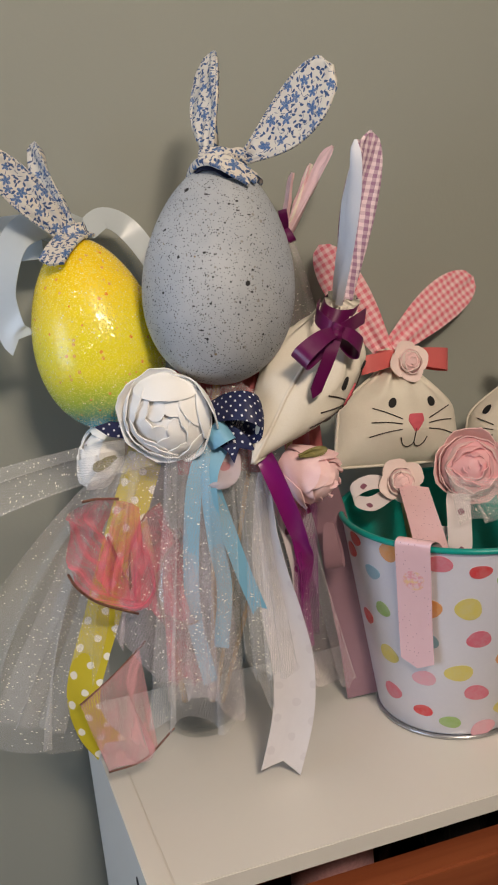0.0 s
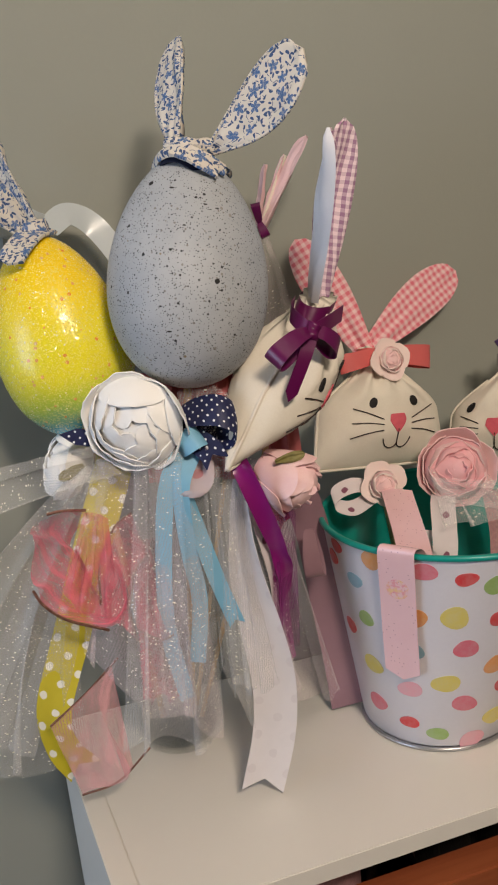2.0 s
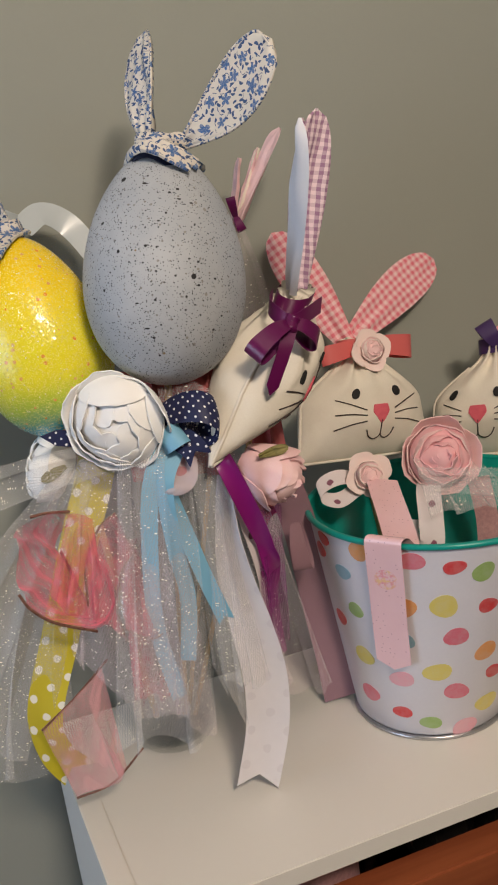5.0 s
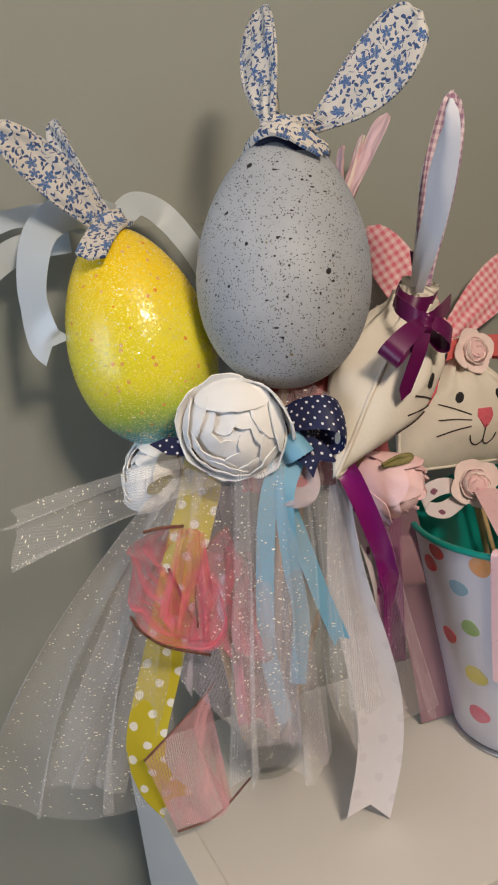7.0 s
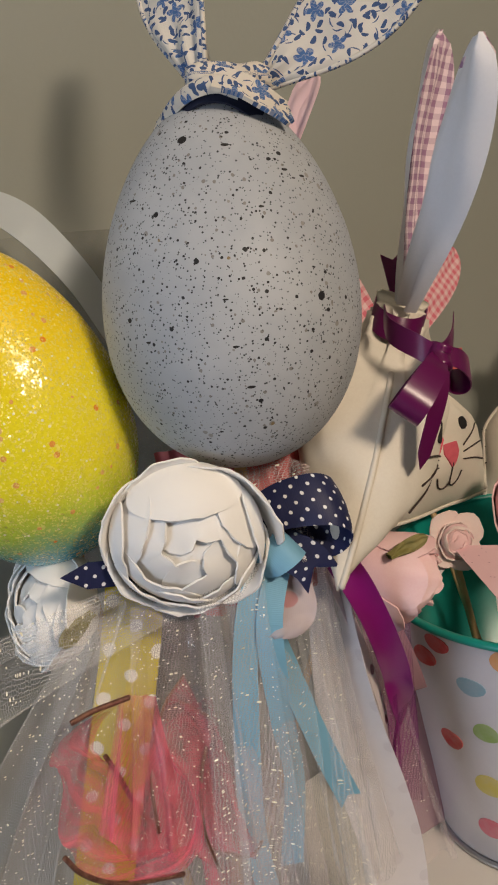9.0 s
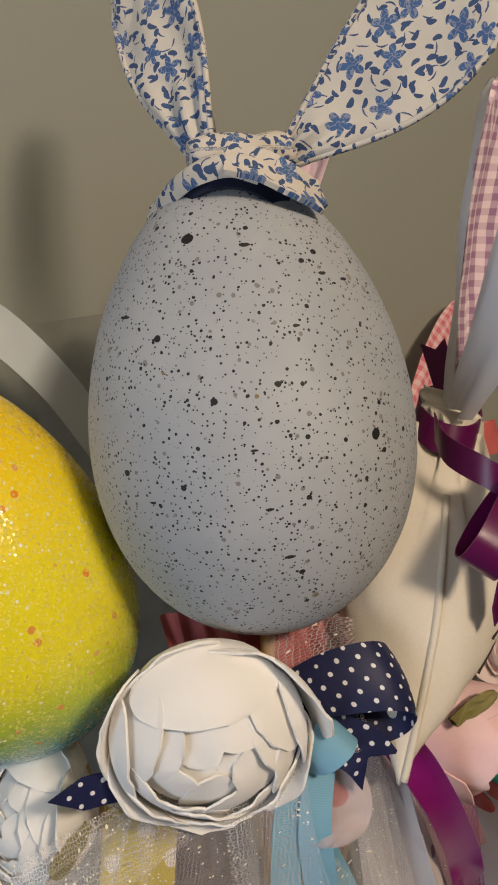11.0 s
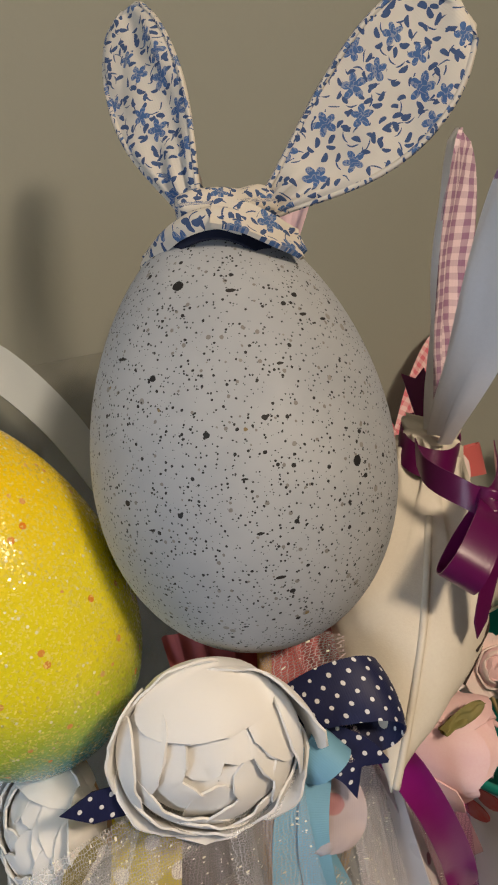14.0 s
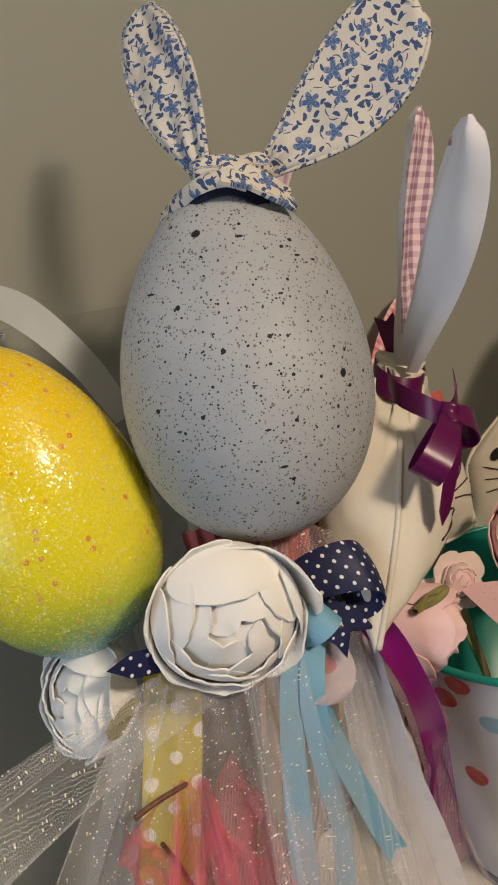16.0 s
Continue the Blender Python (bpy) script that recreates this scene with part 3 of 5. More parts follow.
def flower(name, centre, normal, R, material, parent, label="", rings=None, spin=0.0, thick=0.0012, heart=None):
    """A foam or silk bloom of overlapping petals about one axis, which points along 'normal'."""
    head = new(name)
    head.parent = parent
    if label:
        head["label"] = label
    head.matrix_basis = Matrix.Translation(centre) @ Vector(normal).to_track_quat("Z", "Y").to_matrix().to_4x4() @ Matrix.Rotation(radians(spin), 4, "Z")
    rnd = random.Random(int(1e4 * (centre[0] + centre[2])))
    rings = rings or ((5, 0.70, 0.12, 1.00, -0.25, 0.18, 0.10), (5, 0.62, 0.10, 0.80, -0.22, 0.36, 0.06), (4, 0.66, 0.08, 0.60, -0.2, 0.46, 0.02),
                      (4, 0.6, 0.05, 0.42, -0.2, 0.52, -0.03), (3, 0.75, 0.03, 0.26, -0.2, 0.53, -0.04), (2, 1.1, 0.01, 0.12, -0.2, 0.50, -0.03))
    for k, (n, half, r0, r1, z0, z1, roll) in enumerate(rings):
        mat = heart if heart and k >= 3 else material
        for i in range(n):
            a = 2 * math.pi * (i + 0.5 * (k % 2)) / n + rnd.uniform(-0.15, 0.15) + k * 0.35
            grid, uv = petal(R, a, half * rnd.uniform(0.92, 1.1), r0, r1 * rnd.uniform(0.94, 1.05), z0, z1 * rnd.uniform(0.9, 1.08), roll, rnd.uniform(0, 6))
            shell("petal", grid, uv, mat, head, "", thick)
    lips = sorted(((r1 + roll) * 0.97, z1 - abs(roll) * 0.5 - 0.075) for n, half, r0, r1, z0, z1, roll in rings[1:])
    solid = [(0.001, lips[0][1])] + lips + [(rings[0][2] * 0.9, rings[0][4])]
    lathe("flower_heart", [(R * r, R * z) for r, z in solid][::-1], heart or material, head, seg=32)
    return head


def bud_petal(R, turn, root, lip, half, r0, r1, tuck, flat):
    """One foam petal wrapped over a flattened ball whose pole (+z) is the rose's heart; angles in degrees from the pole."""
    nu, nv = 13, 11
    turn, half = radians(turn), radians(half)
    side = np.array((math.cos(turn), -math.sin(turn), 0.0))
    grid, uv = [], []
    for j in range(nv):
        v = j / (nv - 1)
        q = radians(root + (lip - root) * v)
        mid = np.array((math.sin(q) * math.sin(turn), math.sin(q) * math.cos(turn), math.cos(q)))
        span = half * (0.6 + 0.4 * math.sin(min(1.0, v / 0.45) * math.pi / 2)) * math.sqrt(1 - 0.94 * max(0.0, (v - 0.45) / 0.55) ** 2.6)
        row, ru = [], []
        for i in range(nu):
            u = -1 + 2 * i / (nu - 1)
            b = u * span
            p = mid * math.cos(b) + side * math.sin(b)
            r = r0 + (r1 - r0) * v ** 2.2 + tuck * u + 0.012 * math.sin(3.1 * u + turn * 3) * v
            p = p * r * R
            row.append((p[0], p[1], p[2] * flat))
            ru.append((R * u, R * v))
        grid.append(row)
        uv.append(ru)
    return grid, uv


def bud(name, centre, axis, up, R, material, parent, label="", flat=0.72, open_out=1.0, thick=0.0009):
    """A foam rose: a tight heart, petals closing over it and a ring of petals that stand open."""
    head = new(name)
    head.parent = parent
    head["label"] = label
    z = Vector(axis).normalized()
    y = (Vector(up) - z * Vector(up).dot(z)).normalized()
    x = y.cross(z)
    head.matrix_basis = Matrix.Translation(centre) @ Matrix((x, y, z)).transposed().to_4x4()
    rnd = random.Random(12)
    petals = []
    for k in range(9):
        petals.append((200 + 137.5 * k, 75 + 2 * k, 3 + 3.6 * k, 20 + 1.5 * k, 0.69 + 0.012 * k, 0.735 + 0.012 * k, 0.035))
    for turn, root, lip, half, r0, r1, tuck in ((70, 100, 36, 30, 0.82, 0.86, 0.02), (112, 98, 38, 30, 0.81, 0.855, 0.02), (155, 98, 40, 30, 0.81, 0.86, 0.02), (205, 98, 38, 30, 0.81, 0.86, -0.02), (250, 98, 40, 31, 0.82, 0.87, 0.02),
                                                (295, 100, 38, 33, 0.84, 0.885, 0.02), (8, 112, 33, 47, 0.885, 0.89, 0.0), (90, 108, 52, 34, 0.87, 0.94, 0.02), (140, 106, 51, 34, 0.86, 0.92, 0.02), (190, 106, 50, 34, 0.86, 0.91, -0.02),
                                                (235, 106, 50, 34, 0.87, 0.93, 0.02), (280, 108, 51, 34, 0.89, 0.96, 0.02)):
        petals.append((turn, root, lip, half, r0, r1, tuck))
    for turn, root, lip, half, r0, r1 in ((35, 122, 78, 34, 0.78, 1.00), (74, 120, 60, 36, 0.86, 1.20), (128, 118, 66, 38, 0.84, 1.04), (184, 116, 64, 38, 0.84, 0.98), (238, 116, 64, 38, 0.84, 1.02), (290, 120, 68, 36, 0.86, 1.09), (342, 122, 80, 40, 0.80, 1.02)):
        petals.append((turn, root, lip, half, r0, r0 + (r1 - r0) * open_out, 0.03))
    for turn, root, lip, half, r0, r1, tuck in petals:
        grid, uv = bud_petal(R, turn + rnd.uniform(-4, 4), root, lip, half * rnd.uniform(0.95, 1.06), r0, r1, tuck, flat)
        shell("petal", grid, uv, material, head, "", thick)
    lathe("flower_heart", [(R * 0.69 * math.sin(q), -R * 0.69 * flat * math.cos(q)) for q in np.linspace(0.01, math.pi - 0.01, 14)], material, head, seg=24)
    return head


def loop(name, a, b, width, material, parent, label="", face=FACE, fat=0.007, lift=0.0):
    """One loop of a bow from the knot a out to b and back."""
    a, b, f = Vector(a), Vector(b), Vector(face).normalized()
    axis = (b - a).normalized()
    side = axis.cross(f).normalized()
    pts = [a + f * 0.001, a.lerp(b, 0.4) + f * fat, a.lerp(b, 0.85) + f * fat * 0.9, b, a.lerp(b, 0.8) - f * fat * 0.9, a.lerp(b, 0.4) - f * fat * 0.8, a - f * 0.002]
    return ribbon(name, [p + Vector((0, 0, lift)) * math.sin(math.pi * i / 6) for i, p in enumerate(pts)], width, material, parent, label, side=tuple(side), n=44, pinch=0.45)


# ---- room ----
def slab(name, lo, hi, material, label, category, bevel=0.0):
    return tagged(part(name, box(lo, hi, bevel), material), label, category, kind="structure")


WALL_Y = 0.797
slab("wall_north", (-1.9, WALL_Y, 0), (2.6, WALL_Y + 0.1, 2.5), M_WALL, "plain greige painted wall behind the white shelf unit", "wall")
slab("wall_south", (-1.9, -2.9, 0), (2.6, -2.8, 2.5), M_WALL, "plain greige painted wall across the room", "wall")
slab("wall_east", (2.5, -2.8, 0), (2.6, WALL_Y, 2.5), M_WALL, "plain greige painted side wall", "wall")
slab("floor", (-1.9, -2.9, -0.05), (2.6, WALL_Y + 0.1, 0), M_FLOOR, "dark brown floor out of view, darkened to cut bounced light", "floor")
slab("ceiling", (-1.9, -2.9, 2.5), (2.6, WALL_Y + 0.1, 2.55), M_CEIL, "plain grey ceiling out of view, darkened to cut bounced light", "ceiling")
west = slab("wall_west", (-1.9, -2.8, 0), (-1.8, -0.45, 2.5), M_WALL, "greige painted side wall with a window opening", "wall")
part("wall_piece", box((-1.9, 0.55, 0), (-1.8, WALL_Y, 2.5)), M_WALL, west)
part("wall_piece", box((-1.9, -0.45, 0), (-1.8, 0.55, 0.75)), M_WALL, west)
part("wall_piece", box((-1.9, -0.45, 1.95), (-1.8, 0.55, 2.5)), M_WALL, west)
slab("backdrop", (-1.99, -0.6, 0.6), (-1.98, 0.7, 2.1), M_WINDOW, "dim bluish daylight outside the window", "backdrop")

lamp = thing("ceiling_lamp", "ceiling lamp with three small warm bulbs", "lamp")
lathe("base_plate", [(0.001, 2.497), (0.07, 2.497), (0.065, 2.47), (0.012, 2.46), (0.012, 2.27), (0.001, 2.27)], M_STEEL, lamp, seg=24).location = (LAMP.x, LAMP.y, 0)
for p in BULBS:
    tube("arm", [(LAMP.x, LAMP.y, 2.275), tuple(p + Vector((0, 0, 0.10)))], 0.006, M_STEEL, lamp)
    tube("socket", [tuple(p + Vector((0, 0, 0.11))), tuple(p + Vector((0, 0, 0.05)))], 0.014, M_STEEL, lamp)

# ---- white shelf unit ----
X0, X1, Y0, Y1, TOP = 0.143, 0.95, 0.503, 0.78, 0.90
unit = thing("shelf_unit", "low white laminate shelf unit with an open front against the wall", "shelf")
part("top_board", box((X0 + 0.0181, Y0, TOP - 0.016), (X1 - 0.0185, Y1, TOP), 0.0008), M_WHITE, unit)
part("side_panel", box((X0, Y0, 0.0), (X0 + 0.018, Y1, TOP), 0.001), M_WHITE, unit, "side panel that looks bluish in the window light")
part("side_panel", box((X1 - 0.018, Y0, 0.0), (X1, Y1, TOP), 0.001), M_WHITE, unit)
part("shelf_board", box((X0 + 0.0185, Y0 + 0.004, 0.60), (X1 - 0.0185, Y1 - 0.006, 0.616), 0.0008), M_WHITE, unit)
part("shelf_board", box((X0 + 0.0185, Y0 + 0.004, 0.10), (X1 - 0.0185, Y1 - 0.006, 0.116), 0.0008), M_WHITE, unit)
part("back_panel", box((X0 + 0.0185, Y1 - 0.005, 0.116), (X1 - 0.0185, Y1 - 0.001, TOP - 0.017)), M_BACK, unit)
screw = lathe("screw_cap", [(0.0001, 0.0015), (0.003, 0.0012), (0.0036, 0.0)], M_BACK, unit, seg=14)
screw.matrix_basis = Matrix.Translation((X0, 0.56, 0.868)) @ Matrix.Rotation(radians(-90), 4, "Y")

crate = thing("wooden_crate", "reddish brown wooden crate on the shelf under the top", "crate")
CX0, CX1, CY0, CY1, CZ = 0.19, 0.90, 0.512, 0.76, 0.617
part("front_panel", box((CX0, CY0, CZ), (CX1, CY0 + 0.030, 0.836), 0.002), M_CRATE, crate)
part("rear_panel", box((CX0, CY1 - 0.012, CZ), (CX1, CY1, 0.80), 0.002), M_CRATE, crate)
for x in (CX0, CX1 - 0.012):
    part("end_panel", box((x, CY0 + 0.031, CZ), (x + 0.012, CY1 - 0.013, 0.80), 0.002), M_CRATE, crate)
part("bottom_panel", box((CX0 + 0.0125, CY0 + 0.031, CZ + 0.001), (CX1 - 0.0125, CY1 - 0.013, CZ + 0.011)), M_CRATE, crate)


def bottle(x, y, h, r, material, label, neck=0.3):
    b = thing("glass_bottle", label, "bottle", "bottles in the crate")
    b.location = (x, y, CZ + 0.012)
    lathe("body", [(0.001, 0.0), (r * 0.95, 0.0), (r, 0.006), (r, h * 0.55), (r * 0.9, h * 0.63), (r * neck, h * 0.76), (r * neck, h * 0.97), (r * neck * 1.25, h * 0.975), (r * neck * 1.25, h), (0.001, h)],
          material, b, seg=28)
    return b


jar = thing("glitter_jar", "pink glitter jar standing in the wooden crate", "jar")
jar.location = (0.318, 0.60, CZ + 0.012)
lathe("body", [(0.001, 0), (0.036, 0), (0.038, 0.01), (0.038, 0.22), (0.034, 0.228), (0.001, 0.23)], M_ROSEGLIT, jar, seg=30)
bottle(0.385, 0.60, 0.245, 0.030, M_GREEN, "dark green glass bottle in the wooden crate", 0.55)
bottle(0.452, 0.62, 0.25, 0.034, M_DARKB, "black glass bottle in the wooden crate", 0.8)
bottle(0.527, 0.62, 0.25, 0.036, M_DARKB, "black glass bottle in the wooden crate", 0.8)
bottle(0.60, 0.62, 0.25, 0.034, M_DARKB, "black glass bottle in the wooden crate", 0.8)
wire = tube("gold_wire_loop", [(0.394, 0.562, 0.775), (0.398, 0.560, 0.798), (0.404, 0.560, 0.790), (0.408, 0.560, 0.770), (0.412, 0.561, 0.74), (0.415, 0.562, 0.70), (0.416, 0.563, 0.632)], 0.0022, M_GOLD)
tagged(wire, "bent gold wire loop between the bottles", "wire")

for ob in unit.children:
    if ob.name.startswith(("top_board", "side_panel", "shelf_board", "back_panel")):
        for v in ob.data.vertices:
            v.co.x += 0.004 - 0.075 * (v.co.y - Y0)

# ---- glass vase ----
VASE = Vector((0.236, 0.706, TOP))
vase = thing("glass_vase", "clear rounded glass vase holding the stems", "vase")
vase.location = VASE
lathe("vase_body", [(0.0010, 0.0005), (0.0317, 0.0005), (0.0352, 0.0040), (0.0361, 0.0120), (0.0414, 0.0500), (0.0493, 0.1000), (0.0502, 0.1200), (0.0440, 0.1550), (0.0317, 0.1850), (0.0299, 0.1950), (0.0352, 0.2080), (0.0330, 0.2080), (0.0277, 0.1950), (0.0295, 0.1850), (0.0418, 0.1550), (0.0480, 0.1200), (0.0471, 0.1000), (0.0392, 0.0500), (0.0334, 0.0180), (0.0310, 0.0060), (0.0010, 0.0050)], M_GLASS, vase, seg=64)


def stick(parent, top, foot=None, radius=0.0024):
    return tube("stick", [tuple(foot), tuple(top)], radius, M_STICK, parent, n=6, seg=10)


def egg_shape(name, bottom, top, width, material, parent, label):
    """An egg whose long axis runs from bottom to top, the blunt end below."""
    bottom, top = Vector(bottom), Vector(top)
    H = (top - bottom).length
    prof = []
    for i in range(41):
        a = math.pi * i / 40
        z = -math.cos(a)
        r = math.sin(a) * (1 - 0.15 * z) * (1.0 + 0.02 * (1 - z * z))
        prof.append((max(1e-5, r * width / 2 / 1.02), z * H / 2))
    e = lathe(name, prof, material, parent, label, seg=72)
    e.matrix_basis = Matrix.Translation((bottom + top) / 2) @ (top - bottom).to_track_quat("Z", "Y").to_matrix().to_4x4()
    return e


# ---- wand with the speckled egg ----
grey = thing("egg_wand", "speckled grey-blue egg on a stick with floral ears and white rose", "decoration", "wands in the vase")
grey.location = VASE + Vector((0, 0, 0.013))


def local(parent, *pts):
    return [Vector(p) - parent.location for p in pts] if len(pts) > 1 else Vector(pts[0]) - parent.location


def under(parent, ob):
    """Parts are laid out in world metres: take the thing's own place off again."""
    ob.matrix_basis = Matrix.Translation(-parent.location) @ ob.matrix_basis
    return ob


def G(ob):
    return under(grey, ob)


GTOP, GBOT = Vector((0.281, 0.632, 1.402)), Vector((0.262, 0.630, 1.236))
G(egg_shape("egg", GBOT, GTOP, 0.1165, M_EGG, grey, "grey-blue egg with dark speckles"))
G(stick(grey, GBOT + Vector((0, 0, 0.01)), VASE + Vector((0.01, -0.005, 0.02)), 0.003))
axis = (GTOP - GBOT).normalized()


def band(pts, width, parent, label, face, n=30):
    return ribbon("headband", pts, width, M_FLORAL, parent, label, face=face, n=n, cup=-0.003, thick=0.003)


# the band lies over the crown; its short end hangs forward, and its navy lining shows under the arch
G(band([(0.2570, 0.647, 1.3905), (0.2575, 0.632, 1.3985), (0.2600, 0.618, 1.4030), (0.2665, 0.608, 1.4035), (0.2740, 0.603, 1.3995)], 0.0075, grey, "folded floral band", (-0.45, -0.62, 0.62)))
G(ribbon("headband", [(0.2650, 0.609, 1.4040), (0.2735, 0.6035, 1.4000), (0.2830, 0.600, 1.3930), (0.2930, 0.601, 1.3868)], 0.0125, M_FLORAL, grey, "cut end of the floral band", face=(-0.10, -0.80, 0.58), n=24, thick=0.0018, cup=0.001))
G(ribbon("headband", [(0.276, 0.609, 1.4020), (0.288, 0.606, 1.3955), (0.300, 0.607, 1.3870)], 0.011, M_FLORAL, grey, "", face=(0.15, -0.70, 0.70), n=20, thick=0.0018))
G(band([(0.2600, 0.650, 1.3930), (0.272, 0.648, 1.4010), (0.286, 0.642, 1.4030), (0.300, 0.634, 1.3970), (0.309, 0.624, 1.3865)], 0.010, grey, "", (0, 0.3, 1.0)))
G(ribbon("headband_lining", [(0.2580, 0.640, 1.3900), (0.2590, 0.627, 1.3955), (0.2625, 0.616, 1.3985), (0.2690, 0.609, 1.3975), (0.2760, 0.6055, 1.3930), (0.2830, 0.605, 1.3870)], 0.0065, M_NAVYIN, grey, "navy lining", face=(-0.3, -0.8, 0.4), thick=0.0015))


def tied_knot(a, b, r, parent, label):
    """Cloth wrapped round the foot of the ears: a soft roll with creases that run round it."""
    a, b = Vector(a), Vector(b)
    z = (b - a).normalized()
    x = z.cross(Vector((0, 0, 1))).normalized()
    y = z.cross(x)
    rows, seg, verts, uvs = 22, 28, [], []
    for j in range(rows):
        t = j / (rows - 1)
        w = r * (0.62 + 0.38 * math.sin(math.pi * min(1, max(0, t))) ** 0.5)
        for k in range(seg):
            q = 2 * math.pi * k / seg
            fold = 1 + 0.10 * math.sin(11 * t + 1.3 * math.sin(q)) + 0.14 * noise.noise(Vector((t * 5, math.cos(q) * 1.3, math.sin(q) * 1.3)))
            verts.append(a.lerp(b, t) + x * (w * 1.1 * fold * math.cos(q)) + y * (w * fold * math.sin(q)))
            uvs.append((q * r, t * (b - a).length))
    return obj("knot", verts, grid_faces(seg, rows, True) + [tuple(range(seg))[::-1], tuple((rows - 1) * seg + k for k in range(seg))], M_FLORAL, parent, label, uvs)


G(tied_knot((0.2640, 0.6270, 1.4085), (0.2965, 0.6130, 1.4030), 0.0062, grey, "tied floral knot"))
G(ear("ear", (0.2730, 0.6310, 1.4070), (0.2930, 0.6780, 1.4860), (-0.90, -0.42, 0.1), 0.034, M_FLORAL, M_FLORAL, grey, "narrow floral bunny ear", 0.003, 0.003, (-0.003, -0.003, 0), 0.26, 0.55, hem=True))
G(ear("ear", (0.2925, 0.6140, 1.4010), (0.3455, 0.5600, 1.4540), (-0.45, -0.78, 0.42), 0.042, M_FLORAL, M_FLORAL, grey, "wide open floral bunny ear", 0.003, 0.004, (0.003, 0.0, -0.005), 0.18, 0.66, hem=True))

G(bud("rose", (0.2175, 0.614, 1.2200), (-0.46, -0.87, -0.10), (0.1, 0.2, 1.0), 0.0380, M_FOAM, grey, "large white foam rose"))
G(lathe("flower_cup", [(0.001, -0.012), (0.012, -0.010), (0.016, 0.0), (0.010, 0.004), (0.001, 0.004)], M_OLIVE, grey, seg=20)).matrix_basis = Matrix.Translation(local(grey, (0.222, 0.640, 1.216))) @ Matrix.Rotation(radians(90), 4, "X")
G(ribbon("bow_loop", [(0.246, 0.606, 1.220), (0.258, 0.592, 1.226), (0.272, 0.582, 1.226), (0.283, 0.583, 1.218), (0.281, 0.590, 1.207), (0.268, 0.598, 1.203), (0.250, 0.604, 1.206)], 0.026, M_NAVY, grey, "navy dotted ribbon loop", side=(0.15, 0.55, 0.80), n=50, pinch=0.6, cup=0.002))
G(ribbon("bow_tail", [(0.252, 0.600, 1.206), (0.262, 0.590, 1.197), (0.267, 0.586, 1.186)], 0.019, M_NAVY, grey, "", cut=0.008, n=20))
G(ribbon("bow_tail", [(0.206, 0.622, 1.206), (0.190, 0.627, 1.209), (0.174, 0.630, 1.213)], 0.012, M_NAVY, grey, "", cut=-0.012, n=20))
G(loop("blue_loop", (0.244, 0.604, 1.195), (0.258, 0.594, 1.208), 0.018, M_BLUE, grey, "", (-0.6, -0.7, 0.1), 0.008))
G(ribbon("blue_tail", [(0.246, 0.604, 1.196), (0.232, 0.601, 1.175), (0.224, 0.602, 1.135), (0.219, 0.609, 1.06), (0.230, 0.623, 0.985)], 0.0125, M_BLUE, grey, "sky-blue ribbon tail", twist=(0, 15, -10, 20)))
G(ribbon("blue_tail", [(0.256, 0.602, 1.198), (0.240, 0.596, 1.170), (0.241, 0.600, 1.12), (0.246, 0.607, 1.075), (0.240, 0.614, 1.02)], 0.0125, M_BLUE, grey, "", twist=(10, -10, 25, 0)))
G(ribbon("blue_tail", [(0.240, 0.598, 1.170), (0.250, 0.598, 1.13), (0.260, 0.597, 1.09), (0.271, 0.596, 1.053)], 0.0125, M_BLUE, grey, "", twist=(0, 20, 5), cut=0.005))
G(sheet("tulle", [(0.212, 0.606, 1.203), (0.232, 0.600, 1.204), (0.262, 0.604, 1.198)], [(0.168, 0.572, 0.985), (0.195, 0.575, 0.985), (0.222, 0.572, 0.972), (0.248, 0.578, 0.976)], M_TULLE, grey, "white glitter tulle hanging in folds", 2.0, 0.008))
G(sheet("tulle", [(0.224, 0.608, 1.203), (0.250, 0.606, 1.200)], [(0.200, 0.600, 1.000), (0.252, 0.592, 0.962)], M_TULLEP, grey, "", 2.2, 0.008, phase=1.4))
G(sheet("tulle", [(0.186, 0.625, 1.192), (0.214, 0.618, 1.196), (0.236, 0.616, 1.196)], [(0.150, 0.622, 1.06), (0.190, 0.596, 1.00), (0.235, 0.592, 0.985)], M_TULLEP, grey, "", 2.4, 0.007, phase=2.7))
G(sheet("tulle", [(0.258, 0.608, 1.200), (0.282, 0.606, 1.192)], [(0.254, 0.600, 1.02), (0.278, 0.594, 0.955)], M_TULLE, grey, "", 2, 0.006, phase=0.6))

G(sheet("tulle", [(0.250, 0.622, 1.236), (0.272, 0.616, 1.240), (0.294, 0.612, 1.226)], [(0.246, 0.600, 1.196), (0.270, 0.594, 1.194), (0.290, 0.596, 1.190)], M_TULLEP, grey, "", 3, 0.006, phase=4.3))
G(sheet("tissue", [(0.225, 0.648, 1.250), (0.262, 0.640, 1.246), (0.300, 0.636, 1.250)], [(0.225, 0.640, 1.165), (0.295, 0.625, 1.160)], M_CORALT, grey, "coral tissue behind the rose", 6, 0.007, phase=5.0))

# ---- wand with the yellow egg ----
yellow = thing("egg_wand", "yellow glitter egg fading to teal on a stick with floral ears", "decoration", "wands in the vase")
yellow.location = VASE + Vector((-0.015, 0.005, 0.013))


def Y(ob):
    return under(yellow, ob)


